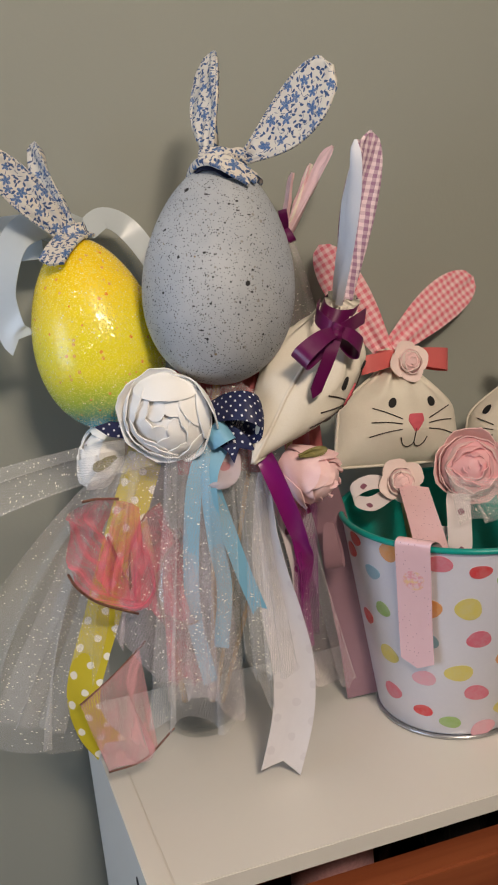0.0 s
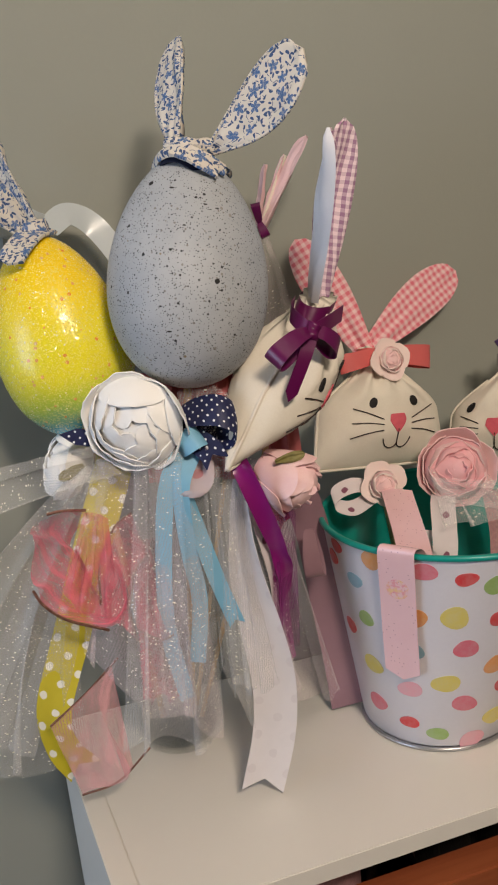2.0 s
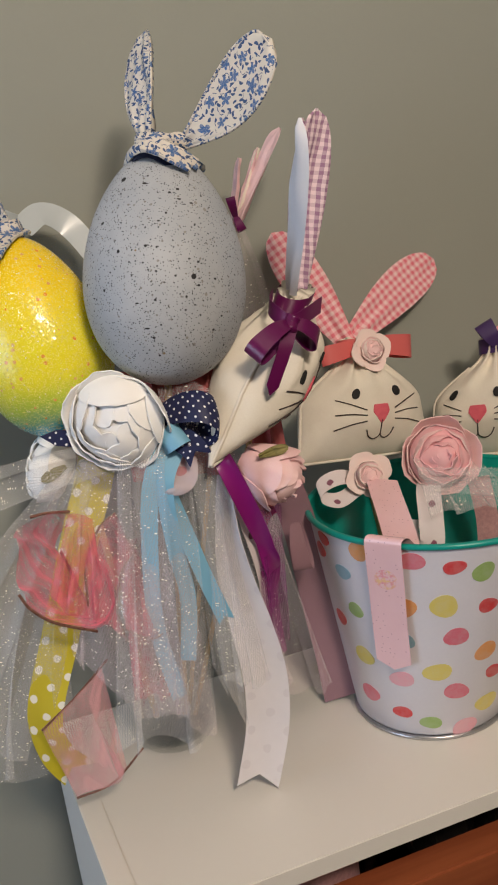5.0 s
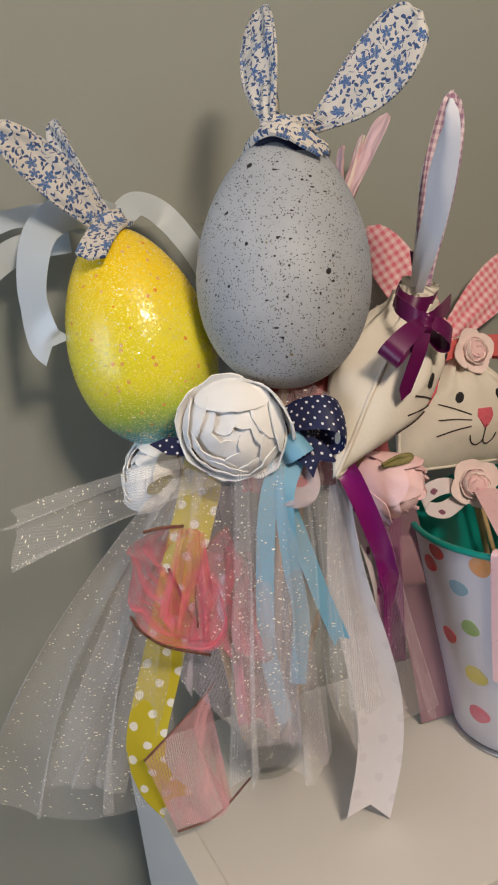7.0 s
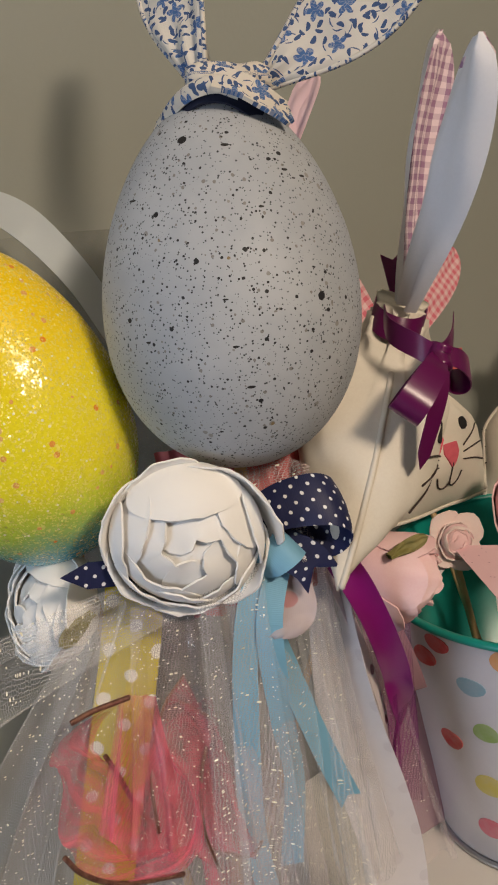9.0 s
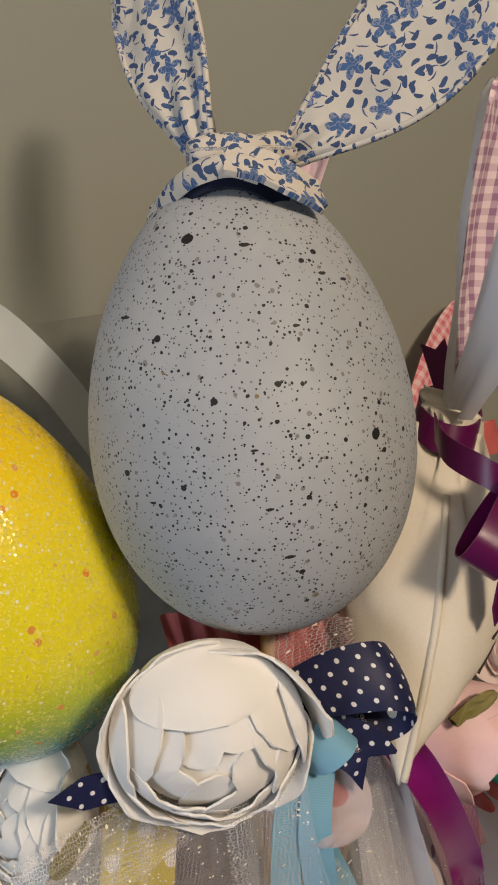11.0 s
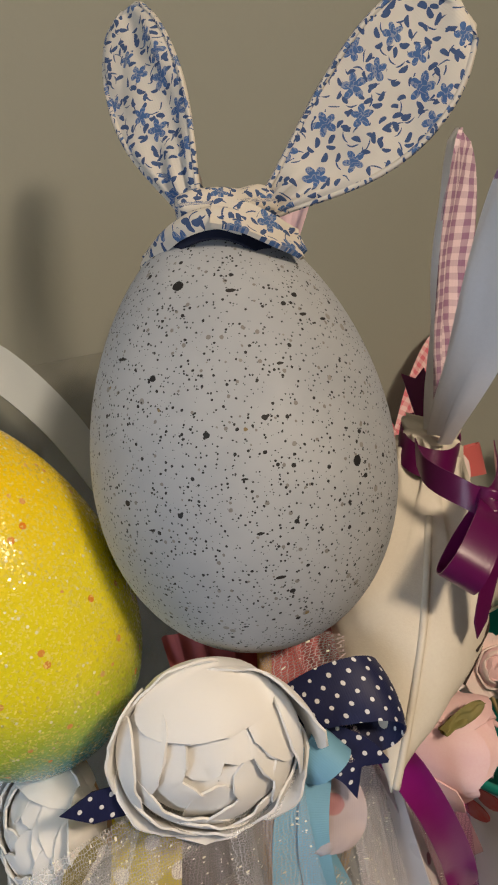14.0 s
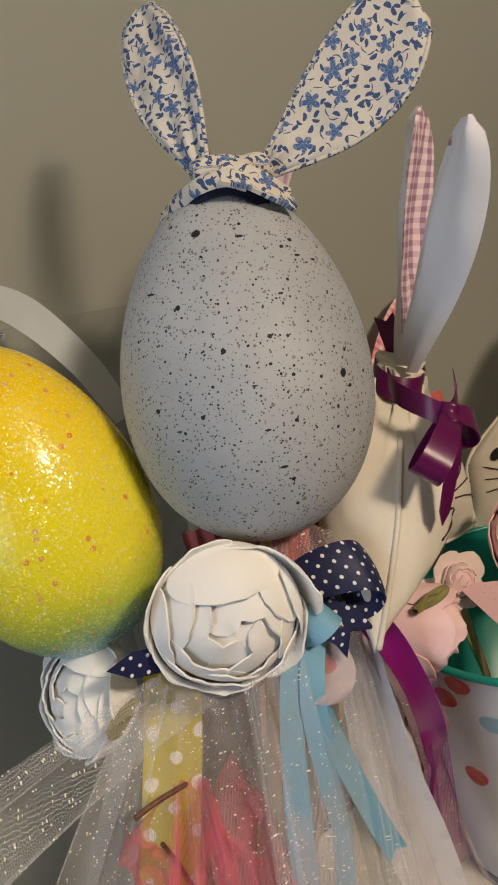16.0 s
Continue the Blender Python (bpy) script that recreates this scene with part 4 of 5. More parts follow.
YTOP, YBOT = Vector((0.170, 0.700, 1.357)), Vector((0.190, 0.688, 1.200))
Y(egg_shape("egg", YBOT, YTOP, 0.104, M_YEGG, yellow, "yellow glitter egg, teal at its lower end"))
Y(stick(yellow, YBOT + Vector((0, 0, 0.01)), VASE + Vector((-0.015, 0.005, 0.02)), 0.003))
Y(ear("ear", (0.170, 0.697, 1.356), (0.106, 0.694, 1.430), (-0.25, -0.95, 0.05), 0.027, M_FLORAL, M_FLORAL, yellow, "floral bunny ear", 0.004, 0.004, (0, 0, 0.004), 0.4, 0.5, hem=True))
Y(ear("ear", (0.178, 0.712, 1.358), (0.156, 0.768, 1.438), (-0.80, -0.55, 0.0), 0.024, M_FLORAL, M_FLORAL, yellow, "floral bunny ear", 0.004, 0.006, (-0.004, 0, 0), 0.5, 0.5, hem=True))
Y(ribbon("headband", [(0.182, 0.700, 1.362), (0.172, 0.690, 1.360), (0.160, 0.675, 1.352), (0.150, 0.664, 1.341)], 0.021, M_FLORAL, yellow, "floral band end", face=(-0.3, -0.7, 0.6), n=20, thick=0.002, cut=-0.004))
kn = lathe("knot", [(0.001, -0.012), (0.007, -0.011), (0.009, 0.0), (0.007, 0.011), (0.001, 0.012)], M_FLORAL, yellow, "tied floral knot", seg=20)
kn.matrix_basis = Matrix.Translation((0.172, 0.697, 1.360)) @ Vector((1, -0.3, 0.2)).to_track_quat("Z", "Y").to_matrix().to_4x4()
Y(kn)
Y(ribbon("satin_tail", [(0.180, 0.728, 1.362), (0.155, 0.728, 1.372), (0.128, 0.722, 1.360), (0.114, 0.712, 1.325), (0.114, 0.700, 1.290), (0.122, 0.694, 1.278)], 0.026, M_SILVER, yellow, "pale blue satin ribbon", face=(-0.5, -0.85, 0.25), twist=(30, 10, -20, 10), cut=0.006))
Y(ribbon("satin_tail", [(0.175, 0.738, 1.360), (0.135, 0.748, 1.372), (0.09, 0.752, 1.366), (0.055, 0.752, 1.335)], 0.024, M_SILVER, yellow, "", face=(0.0, -0.7, 0.7), twist=(20, -10, 20)))
Y(ribbon("satin_tail", [(0.150, 0.742, 1.352), (0.115, 0.750, 1.350), (0.085, 0.745, 1.335), (0.062, 0.735, 1.315)], 0.020, M_SILVER, yellow, "", face=(0.0, -0.9, 0.4), twist=(0, 25, 0)))
Y(ribbon("satin_tail", [(0.186, 0.735, 1.362), (0.205, 0.745, 1.372), (0.225, 0.745, 1.360), (0.243, 0.733, 1.328), (0.252, 0.72, 1.295)], 0.020, M_SILVER, yellow, "", face=(0.2, -0.85, 0.5), twist=(10, -20, 10)))
Y(bud("rose", (0.171, 0.680, 1.181), (-0.80, -0.10, 0.42), (0.3, 0.0, 1.0), 0.032, M_FOAM, yellow, "white foam rose seen from its side"))
leaf = ear("rose_leaf", (0.178, 0.648, 1.186), (0.158, 0.642, 1.180), (-0.2, -1, 0.1), 0.009, M_OLIVE, M_OLIVE, yellow, "dull olive leaf", 0.0006)
Y(leaf)
Y(ribbon("dotted_tail", [(0.205, 0.655, 1.19), (0.194, 0.648, 1.165), (0.176, 0.641, 1.126), (0.150, 0.637, 1.06), (0.126, 0.632, 1.00), (0.128, 0.632, 0.965), (0.142, 0.634, 0.938)], 0.029, M_YELLOW, yellow, "yellow ribbon with white dots", twist=(10, 0, 0, -12, 10), cut=0.010, n=60))
Y(sheet("tulle", [(0.205, 0.640, 1.190), (0.190, 0.640, 1.188), (0.172, 0.645, 1.184)], [(0.150, 0.640, 0.945), (0.105, 0.632, 0.950), (0.055, 0.625, 0.968), (0.005, 0.620, 0.998)], M_TULLE, yellow, "white glitter tulle spread out past the shelf's edge", 3, 0.009, (-0.020, -0.008, 0.006)))
Y(sheet("tulle", [(0.222, 0.622, 1.205), (0.216, 0.616, 1.182)], [(0.067, 0.642, 1.190), (0.060, 0.620, 1.152)], M_TULLE, yellow, "", 1.5, 0.004, (0, 0, 0.004)))
Y(sheet("tulle", [(0.196, 0.650, 1.188), (0.172, 0.652, 1.182)], [(0.105, 0.645, 0.96), (0.050, 0.640, 0.985)], M_TULLE, yellow, "", 2.5, 0.007, phase=2.0))

# pink organza with a wired edge
def wired(name, grid_a, grid_b, material, label, **more):
    s = Y(sheet(name, grid_a, grid_b, material, yellow, label, **more))
    for line in (grid_a, grid_b):
        t = tube("wire_edge", line if len(line) > 2 else [line[0], tuple((Vector(line[0]) + Vector(line[1])) / 2), line[1]], 0.0009, M_WIRE, s, n=30, seg=6)
    return s


big_loop = Y(sheet("organza_loop", [(0.1802, 0.6300, 1.1480), (0.1656, 0.6300, 1.1433), (0.1588, 0.6300, 1.1293), (0.1644, 0.6300, 1.1182), (0.1695, 0.6300, 1.0929), (0.1785, 0.6280, 1.0733), (0.1885, 0.6280, 1.0813), (0.1896, 0.6280, 1.1097), (0.1869, 0.6280, 1.1352)],
      [(0.1704, 0.6040, 1.1652), (0.1487, 0.6000, 1.1672), (0.1321, 0.5980, 1.1571), (0.1280, 0.5970, 1.1317), (0.1316, 0.5960, 1.1066), (0.1488, 0.5960, 1.0867), (0.1732, 0.5980, 1.0746), (0.1872, 0.6000, 1.0912), (0.1841, 0.6040, 1.1311)], M_ORGANZA, yellow, "crumpled pink organza loop with a wired edge", 5.0, 0.005, pleat=0.7))
for edge in ([(0.1609, 0.6260, 1.1287), (0.1638, 0.6240, 1.1182), (0.1686, 0.6220, 1.0972), (0.1758, 0.6200, 1.0796)],
             [(0.1257, 0.5970, 1.1154), (0.1315, 0.5960, 1.1030), (0.1460, 0.5960, 1.0881), (0.1740, 0.5970, 1.0727)],
             [(0.1438, 0.6040, 1.1669), (0.1548, 0.6040, 1.1672), (0.1711, 0.6060, 1.1640)]):
    tube("wire_edge", edge, 0.0012, M_WIRE, big_loop, n=24, seg=6)
Y(sheet("organza_fold", [(0.1705, 0.6180, 1.1588), (0.1781, 0.6120, 1.1586), (0.1873, 0.6160, 1.1511)], [(0.1464, 0.6140, 1.1013), (0.1607, 0.6060, 1.0829), (0.1843, 0.6120, 1.0676)], M_ORGANZA, yellow, "deep coral organza folds", 4.0, 0.005))
wired("organza_loop", [(0.203, 0.628, 1.134), (0.210, 0.618, 1.128), (0.216, 0.622, 1.118)], [(0.196, 0.614, 1.060), (0.212, 0.604, 1.052), (0.226, 0.612, 1.050)], M_ORGANZA, "", folds=3.0, amp=0.006)
wired("organza_loop", [(0.205, 0.622, 1.150), (0.190, 0.618, 1.142), (0.176, 0.614, 1.118), (0.172, 0.611, 1.088)], [(0.212, 0.618, 1.118), (0.200, 0.612, 1.106), (0.192, 0.606, 1.082), (0.194, 0.603, 1.056)], M_ORGANZA, "", folds=3.0, amp=0.004)
Y(sheet("organza_tail", [(0.205, 0.640, 1.12), (0.225, 0.640, 1.12)], [(0.195, 0.628, 0.99), (0.225, 0.625, 0.985)], M_ORGANZA, yellow, "", 2, 0.006))
wired("organza_tail", [(0.121, 0.620, 0.994), (0.150, 0.622, 1.012), (0.179, 0.618, 1.038)], [(0.136, 0.622, 0.926), (0.165, 0.614, 0.935), (0.192, 0.606, 0.962)], M_ORGPALE, "pale organza end with a dark wired edge", folds=0.7, amp=0.003)

# ---- clear film behind the eggs ----
film_ob = sheet("clear_film", [(0.190, 0.770, 1.356), (0.245, 0.765, 1.353), (0.305, 0.768, 1.347)], [(0.200, 0.775, 0.903), (0.25, 0.772, 0.903), (0.30, 0.775, 0.903)], M_SMOKE, None, "", 1.0, 0.002)
tagged(film_ob, "smoky clear plastic film standing behind the eggs", "plastic film")


# ---- bunny pouches ----
def pouch(label, group, base, right, up, w, h, d, stem_foot, tilt_face=0.0):
    """A cream drawstring pouch with a stitched bunny face; returns the thing, the neck and the three axes."""
    base = Vector(base)
    R = Vector(right).normalized()
    U = Vector(up).normalized()
    N = R.cross(U).normalized()
    t = thing("bunny_pouch", label, "pouch", group)
    t.location = Vector(stem_foot)

    def half(v):
        q = max(0.0, (v - 0.45) / 0.55)
        return w / 2 * (1 - 0.08 * min(v, 0.45) / 0.45 - 0.74 * (q * q * (3 - 2 * q)) ** 1.15)

    def deep(v):
        if v < 0.6:
            return d * (0.10 + 0.90 * math.sin(math.pi / 2 * min(1.0, v / 0.42)) ** 0.8)
        q = (v - 0.6) / 0.4
        return d * (1 - q * q * (3 - 2 * q)) + 0.010 * q * q * (3 - 2 * q)

    def at(u, v, lift=0.0, side=1):
        y = side * deep(v) * math.sqrt(max(0.0, 1 - u * u))
        fold = 0.0068 * math.cos(u * 13 + side) * max(0.0, v - 0.5) * 2 + 0.0026 * noise.noise(Vector((u * 2.2, v * 4, side * 2 + w * 50))) + 0.0011 * noise.noise(Vector((u * 6 + v * 3, v * 9 - u * 4, w * 90)))
        sag = -0.004 * (1 - v) * (1 - u * u) * side
        return base + R * (half(v) * u) + U * (h * v + sag * 0) + N * (y + (fold if abs(u) < 0.97 else 0) + lift)

    seg, rows = 64, 30
    verts, uvs = [], []
    for j in range(rows):
        v = j / (rows - 1)
        for k in range(seg):
            a = 2 * math.pi * k / seg
            verts.append(at(math.cos(a), v, 0, 1 if math.sin(a) >= 0 else -1))
            uvs.append((math.cos(a) * w / 2, v * h))
    under(t, obj("body", verts, grid_faces(seg, rows, True) + [tuple(range(seg))[::-1], tuple((rows - 1) * seg + k for k in range(seg))], M_CREAM, t, "", uvs))
    verts, rows = [], 7
    for j in range(rows):
        v = j / (rows - 1)
        for k in range(seg):
            a = 2 * math.pi * k / seg
            r = 0.0105 + 0.002 * v + 0.0012 * math.cos(a * 13) * (0.4 + v)
            verts.append(base + U * (h + 0.008 * v + 0.0015 * math.cos(a * 5) * v) + R * (r * 1.25 * math.cos(a)) + N * (r * math.sin(a)))
    under(t, obj("ruffle", verts, grid_faces(seg, rows, True) + [tuple((rows - 1) * seg + k for k in range(seg))], M_CREAM, t, "gathered cloth edge"))

    for s in (-1, 1):
        under(t, tube("side_seam", [tuple(at(s * 0.999, v) + N * 0.0012) for v in np.linspace(0.015, 0.82, 14)], 0.0016, M_CREAM, t, "turned cloth seam" if s < 0 else "", n=40, seg=8))
    under(t, tube("bottom_seam", [tuple(at(u, 0.012) - U * 0.0008) for u in np.linspace(-0.97, 0.97, 14)], 0.0013, M_CREAM, t, "", n=40, seg=8))

    def dot(name, u, v, ru, rv, material, shape=0):
        """A felt or stitched patch on the face."""
        ring, vs = 20, [at(u, v, 0.0016)]
        for k in range(ring):
            a = 2 * math.pi * k / ring
            x, y = math.cos(a), math.sin(a)
            if shape:
                x *= (1.0 if y > 0 else 1.0 + 0.75 * y)
                y = max(-1.15, min(y * 1.25, 0.75))
            vs.append(at(u + ru * x / half(v) * (w / 2), v + rv * y, 0.0011))
        for k in range(ring):
            vs.append(vs[1 + k] - N * 0.0016)
        vs += [v.copy() for v in vs[1:1 + ring]]
        fs = [(0, 1 + k, 1 + (k + 1) % ring) for k in range(ring)] + [(1 + 2 * ring + k, 1 + ring + k, 1 + ring + (k + 1) % ring, 1 + 2 * ring + (k + 1) % ring) for k in range(ring)]
        under(t, obj(name, vs, fs, material, t))

    def stitch(name, uv):
        under(t, tube(name, [tuple(at(u, v, 0.0007)) for u, v in uv], 0.00055, M_THREAD, t, n=16, seg=6))

    f = tilt_face
    dot("eye", -0.33 + f, 0.57, 0.052, 0.045, M_BLACK)
    dot("eye", 0.36 + f, 0.57, 0.052, 0.045, M_BLACK)
    dot("nose", 0.07 + f, 0.40, 0.125, 0.085, M_NOSE, 1)
    stitch("mouth", [(0.07 + f, 0.33), (0.07 + f, 0.27), (0.07 + f, 0.20)])
    stitch("mouth", [(-0.16 + f, 0.25), (-0.11 + f, 0.19), (-0.02 + f, 0.165), (0.05 + f, 0.185), (0.07 + f, 0.205), (0.10 + f, 0.18), (0.18 + f, 0.165), (0.26 + f, 0.195), (0.30 + f, 0.25)])
    for s, c in ((-1, -0.17), (1, 0.31)):
        for v0, v1 in ((0.42, 0.53), (0.375, 0.40), (0.325, 0.27)):
            stitch("whisker", [(c + f, v0), (c + f + s * 0.22, (v0 * 1.1 + v1) / 2.1 + 0.008), (c + f + s * 0.46, v1)])
    neck = base + U * h
    under(t, tube("stick", [tuple(t.location), tuple(base + U * (h * 0.3))], 0.0022, M_STICK, t, n=6, seg=8))
    return t, neck, R, U, N, at


def wrap(t, neck, R, U, N, r, width, material, label):
    pts = [neck + R * (r * 1.25 * math.cos(a)) + N * (r * math.sin(a)) for a in np.linspace(0, 2 * math.pi, 15)]
    return under(t, ribbon("ribbon_band", pts, width, material, t, label, side=tuple(U), n=44, thick=0.0008))


# pouch in the vase, turned aside
p1, neck, R, U, N, at1 = pouch("cream bunny pouch with purple bow and gingham ears in the vase", "bunny pouches", (0.314, 0.620, 1.195), (0.70, 0.62, 0.22), (0.052, 0.004, 0.090), 0.122, 0.104, 0.036, VASE + Vector((0.02, 0.0, 0.013)))
wrap(p1, neck, R, U, N, 0.0135, 0.013, M_PURPLE, "purple satin ribbon round the neck")


def A(ob):
    return under(p1, ob)


A(ear("ear", (0.370, 0.622, 1.292), (0.391, 0.603, 1.416), (0.30, -0.95, 0.1), 0.036, M_PURPLEG, M_EARBACK, p1, "purple gingham ear with a white back", 0.002, 0.006, (-0.004, 0.0, 0.0), 0.42, 0.6))
A(ear("ear", (0.362, 0.614, 1.292), (0.3545, 0.5480, 1.4045), (0.94, -0.34, 0.1), 0.037, M_PURPLEG, M_EARBACK, p1, "purple gingham ear showing its white back", 0.002, 0.005, (-0.003, -0.004, 0.0), 0.42, 0.62))
KN = (0.343, 0.576, 1.273)
A(loop("bow_loop", KN, (0.308, 0.566, 1.256), 0.0150, M_PURPLE, p1, "purple satin bow", (-0.1, -0.75, 0.6), 0.0095))
A(loop("bow_loop", KN, (0.363, 0.580, 1.256), 0.0145, M_PURPLE, p1, "", (0.1, -0.8, 0.5), 0.007))
A(ribbon("bow_tail", [KN, (0.334, 0.569, 1.258), (0.3215, 0.570, 1.2325)], 0.010, M_PURPLE, p1, "", cut=-0.007, n=20, twist=(0, 30)))
A(ribbon("bow_tail", [(0.3749, 0.6280, 1.2860), (0.3779, 0.6340, 1.3000), (0.3803, 0.6400, 1.3153)], 0.012, M_PURPLE, p1, "", cut=0.004, n=20))

A(ribbon("ribbon_band", [(0.345, 0.612, 1.290), (0.337, 0.600, 1.285), (0.337, 0.584, 1.279), KN, (0.356, 0.580, 1.276), (0.376, 0.596, 1.280)], 0.012, M_PURPLE, p1, "", side=(0.25, 0.1, 1.0), n=30))
A(tube("bow_knot", [(0.340, 0.572, 1.268), KN, (0.346, 0.576, 1.278)], 0.0052, M_PURPLE, p1, n=10, seg=10))
PEONY = ((5, 0.72, 0.30, 0.80, -0.75, 0.35, -0.12), (5, 0.66, 0.30, 0.74, -0.7, 0.5, -0.22), (4, 0.7, 0.2, 0.55, -0.5, 0.62, -0.2), (3, 0.8, 0.1, 0.32, -0.3, 0.66, -0.12))
A(flower("peony", (0.327, 0.603, 1.158), (0.60, -0.50, -0.45), 0.037, M_PEONY, p1, "pale pink silk peony", PEONY, 15, 0.0008))
A(ear("peony_leaf", (0.312, 0.592, 1.178), (0.334, 0.586, 1.182), (-0.2, -1, 0.2), 0.008, M_OLIVE, M_OLIVE, p1, "dull olive leaf", 0.0005))
A(ribbon("magenta_tail", [(0.2825, 0.5920, 1.1884), (0.2856, 0.5870, 1.1766), (0.2910, 0.5850, 1.1590), (0.2998, 0.5870, 1.1347), (0.3096, 0.5930, 1.1079), (0.3132, 0.6000, 1.0830), (0.3121, 0.6070, 1.0575), (0.3151, 0.6160, 1.0288), (0.3205, 0.6250, 0.9931)], 0.0145, M_MAGENTA, p1, "magenta satin ribbon tail", twist=(-25, -8, 5, -5, -28, 42, 62, 55, 66), n=72, cup=0.0022))
A(sheet("netting", [(0.306, 0.597, 1.135), (0.328, 0.598, 1.135)], [(0.300, 0.598, 1.03), (0.322, 0.598, 1.02)], M_PURPNET, p1, "purple netting strip", 1.5, 0.003))
A(ribbon("white_tail", [(0.2929, 0.6180, 1.1716), (0.2887, 0.6130, 1.1462), (0.2861, 0.6090, 1.1179), (0.2861, 0.6060, 1.0836), (0.2918, 0.6020, 1.0404), (0.2960, 0.5980, 0.9963), (0.2909, 0.5940, 0.9542), (0.2748, 0.5900, 0.9070)], 0.0350, M_WHITERIB, p1, "white ribbon with faint dots and a notched end", twist=(-75, -66, -55, -34, -14, 2, 8, 14), cut=0.010, n=64, cup=0.0015))
A(ear("dotted_loop", (0.2577, 0.6060, 1.1884), (0.2414, 0.5960, 1.1626), (-0.45, -0.75, 0.48), 0.036, M_FAINT, M_FAINT, p1, "sheer pale ribbon loop with faint pink dots", 0.003, 0.002, foot=0.7, peak=0.5))
A(ribbon("dotted_tail", [(0.286, 0.608, 1.178), (0.296, 0.602, 1.13), (0.305, 0.602, 1.08), (0.304, 0.604, 1.045)], 0.009, M_DOTRIB, p1, "", twist=(40, 60)))
A(sheet("tulle", [(0.290, 0.612, 1.180), (0.312, 0.612, 1.176)], [(0.305, 0.602, 0.985), (0.335, 0.600, 0.968), (0.370, 0.630, 0.950)], M_TULLEP, p1, "rosy glitter tulle", 2.5, 0.006))
A(sheet("tulle", [(0.262, 0.602, 1.190), (0.285, 0.602, 1.185)], [(0.262, 0.590, 1.00), (0.300, 0.600, 0.99)], M_TULLE, p1, "", 2.5, 0.006, phase=0.9))

A(ribbon("mauve_tail", [(0.345, 0.650, 1.15), (0.364, 0.664, 1.09), (0.374, 0.668, 1.02), (0.382, 0.668, 0.96), (0.388, 0.672, 0.905)], 0.030, M_MAUVE, p1, "mauve pink ribbon tail beside the bucket", twist=(20, -10, 10)))
A(loop("mauve_loop", (0.352, 0.640, 1.10), (0.352, 0.630, 1.062), 0.016, M_MAUVE, p1, "", (-0.5, -0.8, 0.1), 0.007))

# ---- metal bucket ----
BASE, BH, BR0, BR1, LEAN_X, LEAN_Y = Vector((0.4645, 0.640, TOP)), 0.198, 0.067, 0.113, 0.016, -0.012
bucket = thing("metal_bucket", "white metal bucket with painted coloured dots, teal inside and rim", "bucket")
bucket.location = BASE


def wall_r(z):
    return BR0 + (BR1 - BR0) * z / BH


def on_bucket(deg, z, out=0.0):
    a, r = radians(deg), wall_r(z) + out
    return Vector((r * math.cos(a) + LEAN_X * z / BH, r * math.sin(a) + LEAN_Y * z / BH, z))


lathe("outer_wall", [(BR0 - 0.002, 0.003), (wall_r(0.006), 0.006), (wall_r(0.1), 0.1), (wall_r(BH - 0.002), BH - 0.002)], M_TIN, bucket, "white enamelled tin", seg=96, shift=(LEAN_X, LEAN_Y))
lathe("inner_wall", [(0.001, 0.006), (BR0 - 0.004, 0.006), (wall_r(BH) - 0.0022, BH - 0.001)], M_TEAL, bucket, "teal inside", seg=96, shift=(LEAN_X, LEAN_Y))
rim = tube("rim", [tuple(on_bucket(d, BH)) for d in range(0, 361, 10)], 0.0026, M_TEAL, bucket, "rolled teal rim", n=110, seg=10)
tube("foot_rim", [tuple(on_bucket(d, 0.0022, 0.0006)) for d in range(0, 361, 10)], 0.0021, M_STEEL, bucket, "rolled metal foot", n=110, seg=8)
DOT_ROWS = """-178 187 r 15, -167 162 b 16, -155 188 o 17, -132 185 p 19, -115 179 r 15, -103 172 g 16, -98 139 r 15, -118 143 y 20, -135 141 o 17, -163 127 g 16, -179 109 r 15, -111 112 p 19, -94 92 o 17, -136 107 b 16, -163 80 y 20, -119 76 y 20, -139 66 l 19, -107 54 p 19, -164 39 p 19, -140 29 r 15, -121 20 g 16, -84 33 y 20, -97 11 l 19, -85 67 r 15, 175 172 r 17, -70 150 p 18, -62 95 y 18, -55 40 g 15, -40 130 o 17, -30 70 r 16, -20 160 b 16, -10 40 p 17"""
rnd = random.Random(4)
for word in DOT_ROWS.split(","):
    deg, z, c, size = word.split()
    deg, z, size = float(deg), float(z) / 1000, float(size) / 1000
    ring, vs = 18, [on_bucket(deg, z, 0.0004)]
    wob = [rnd.uniform(0, 6) for _ in range(3)]
    for k in range(ring):
        a = 2 * math.pi * k / ring
        q = size / 2 * (1 + 0.07 * math.sin(2 * a + wob[0]) + 0.05 * math.sin(3 * a + wob[1]))
        dx, dz = q * 1.12 * math.cos(a), q * 0.95 * math.sin(a) + 0.1 * q * math.cos(a + wob[2])
        vs.append(on_bucket(deg + math.degrees(dx / wall_r(z)), z + dz, 0.0004))
    for k in range(ring):
        vs.append(vs[1 + k] * 1.0 - Vector((math.cos(radians(deg)), math.sin(radians(deg)), 0)) * 0.0006)
    vs += [v.copy() for v in vs[1:1 + ring]]
    fs = [(0, 1 + k, 1 + (k + 1) % ring) for k in range(ring)] + [(1 + 2 * ring + k, 1 + ring + k, 1 + ring + (k + 1) % ring, 1 + 2 * ring + (k + 1) % ring) for k in range(ring)]
    obj("painted_dot", vs, fs, DOTS[c], bucket)

FLOOR_Z = TOP + 0.0075

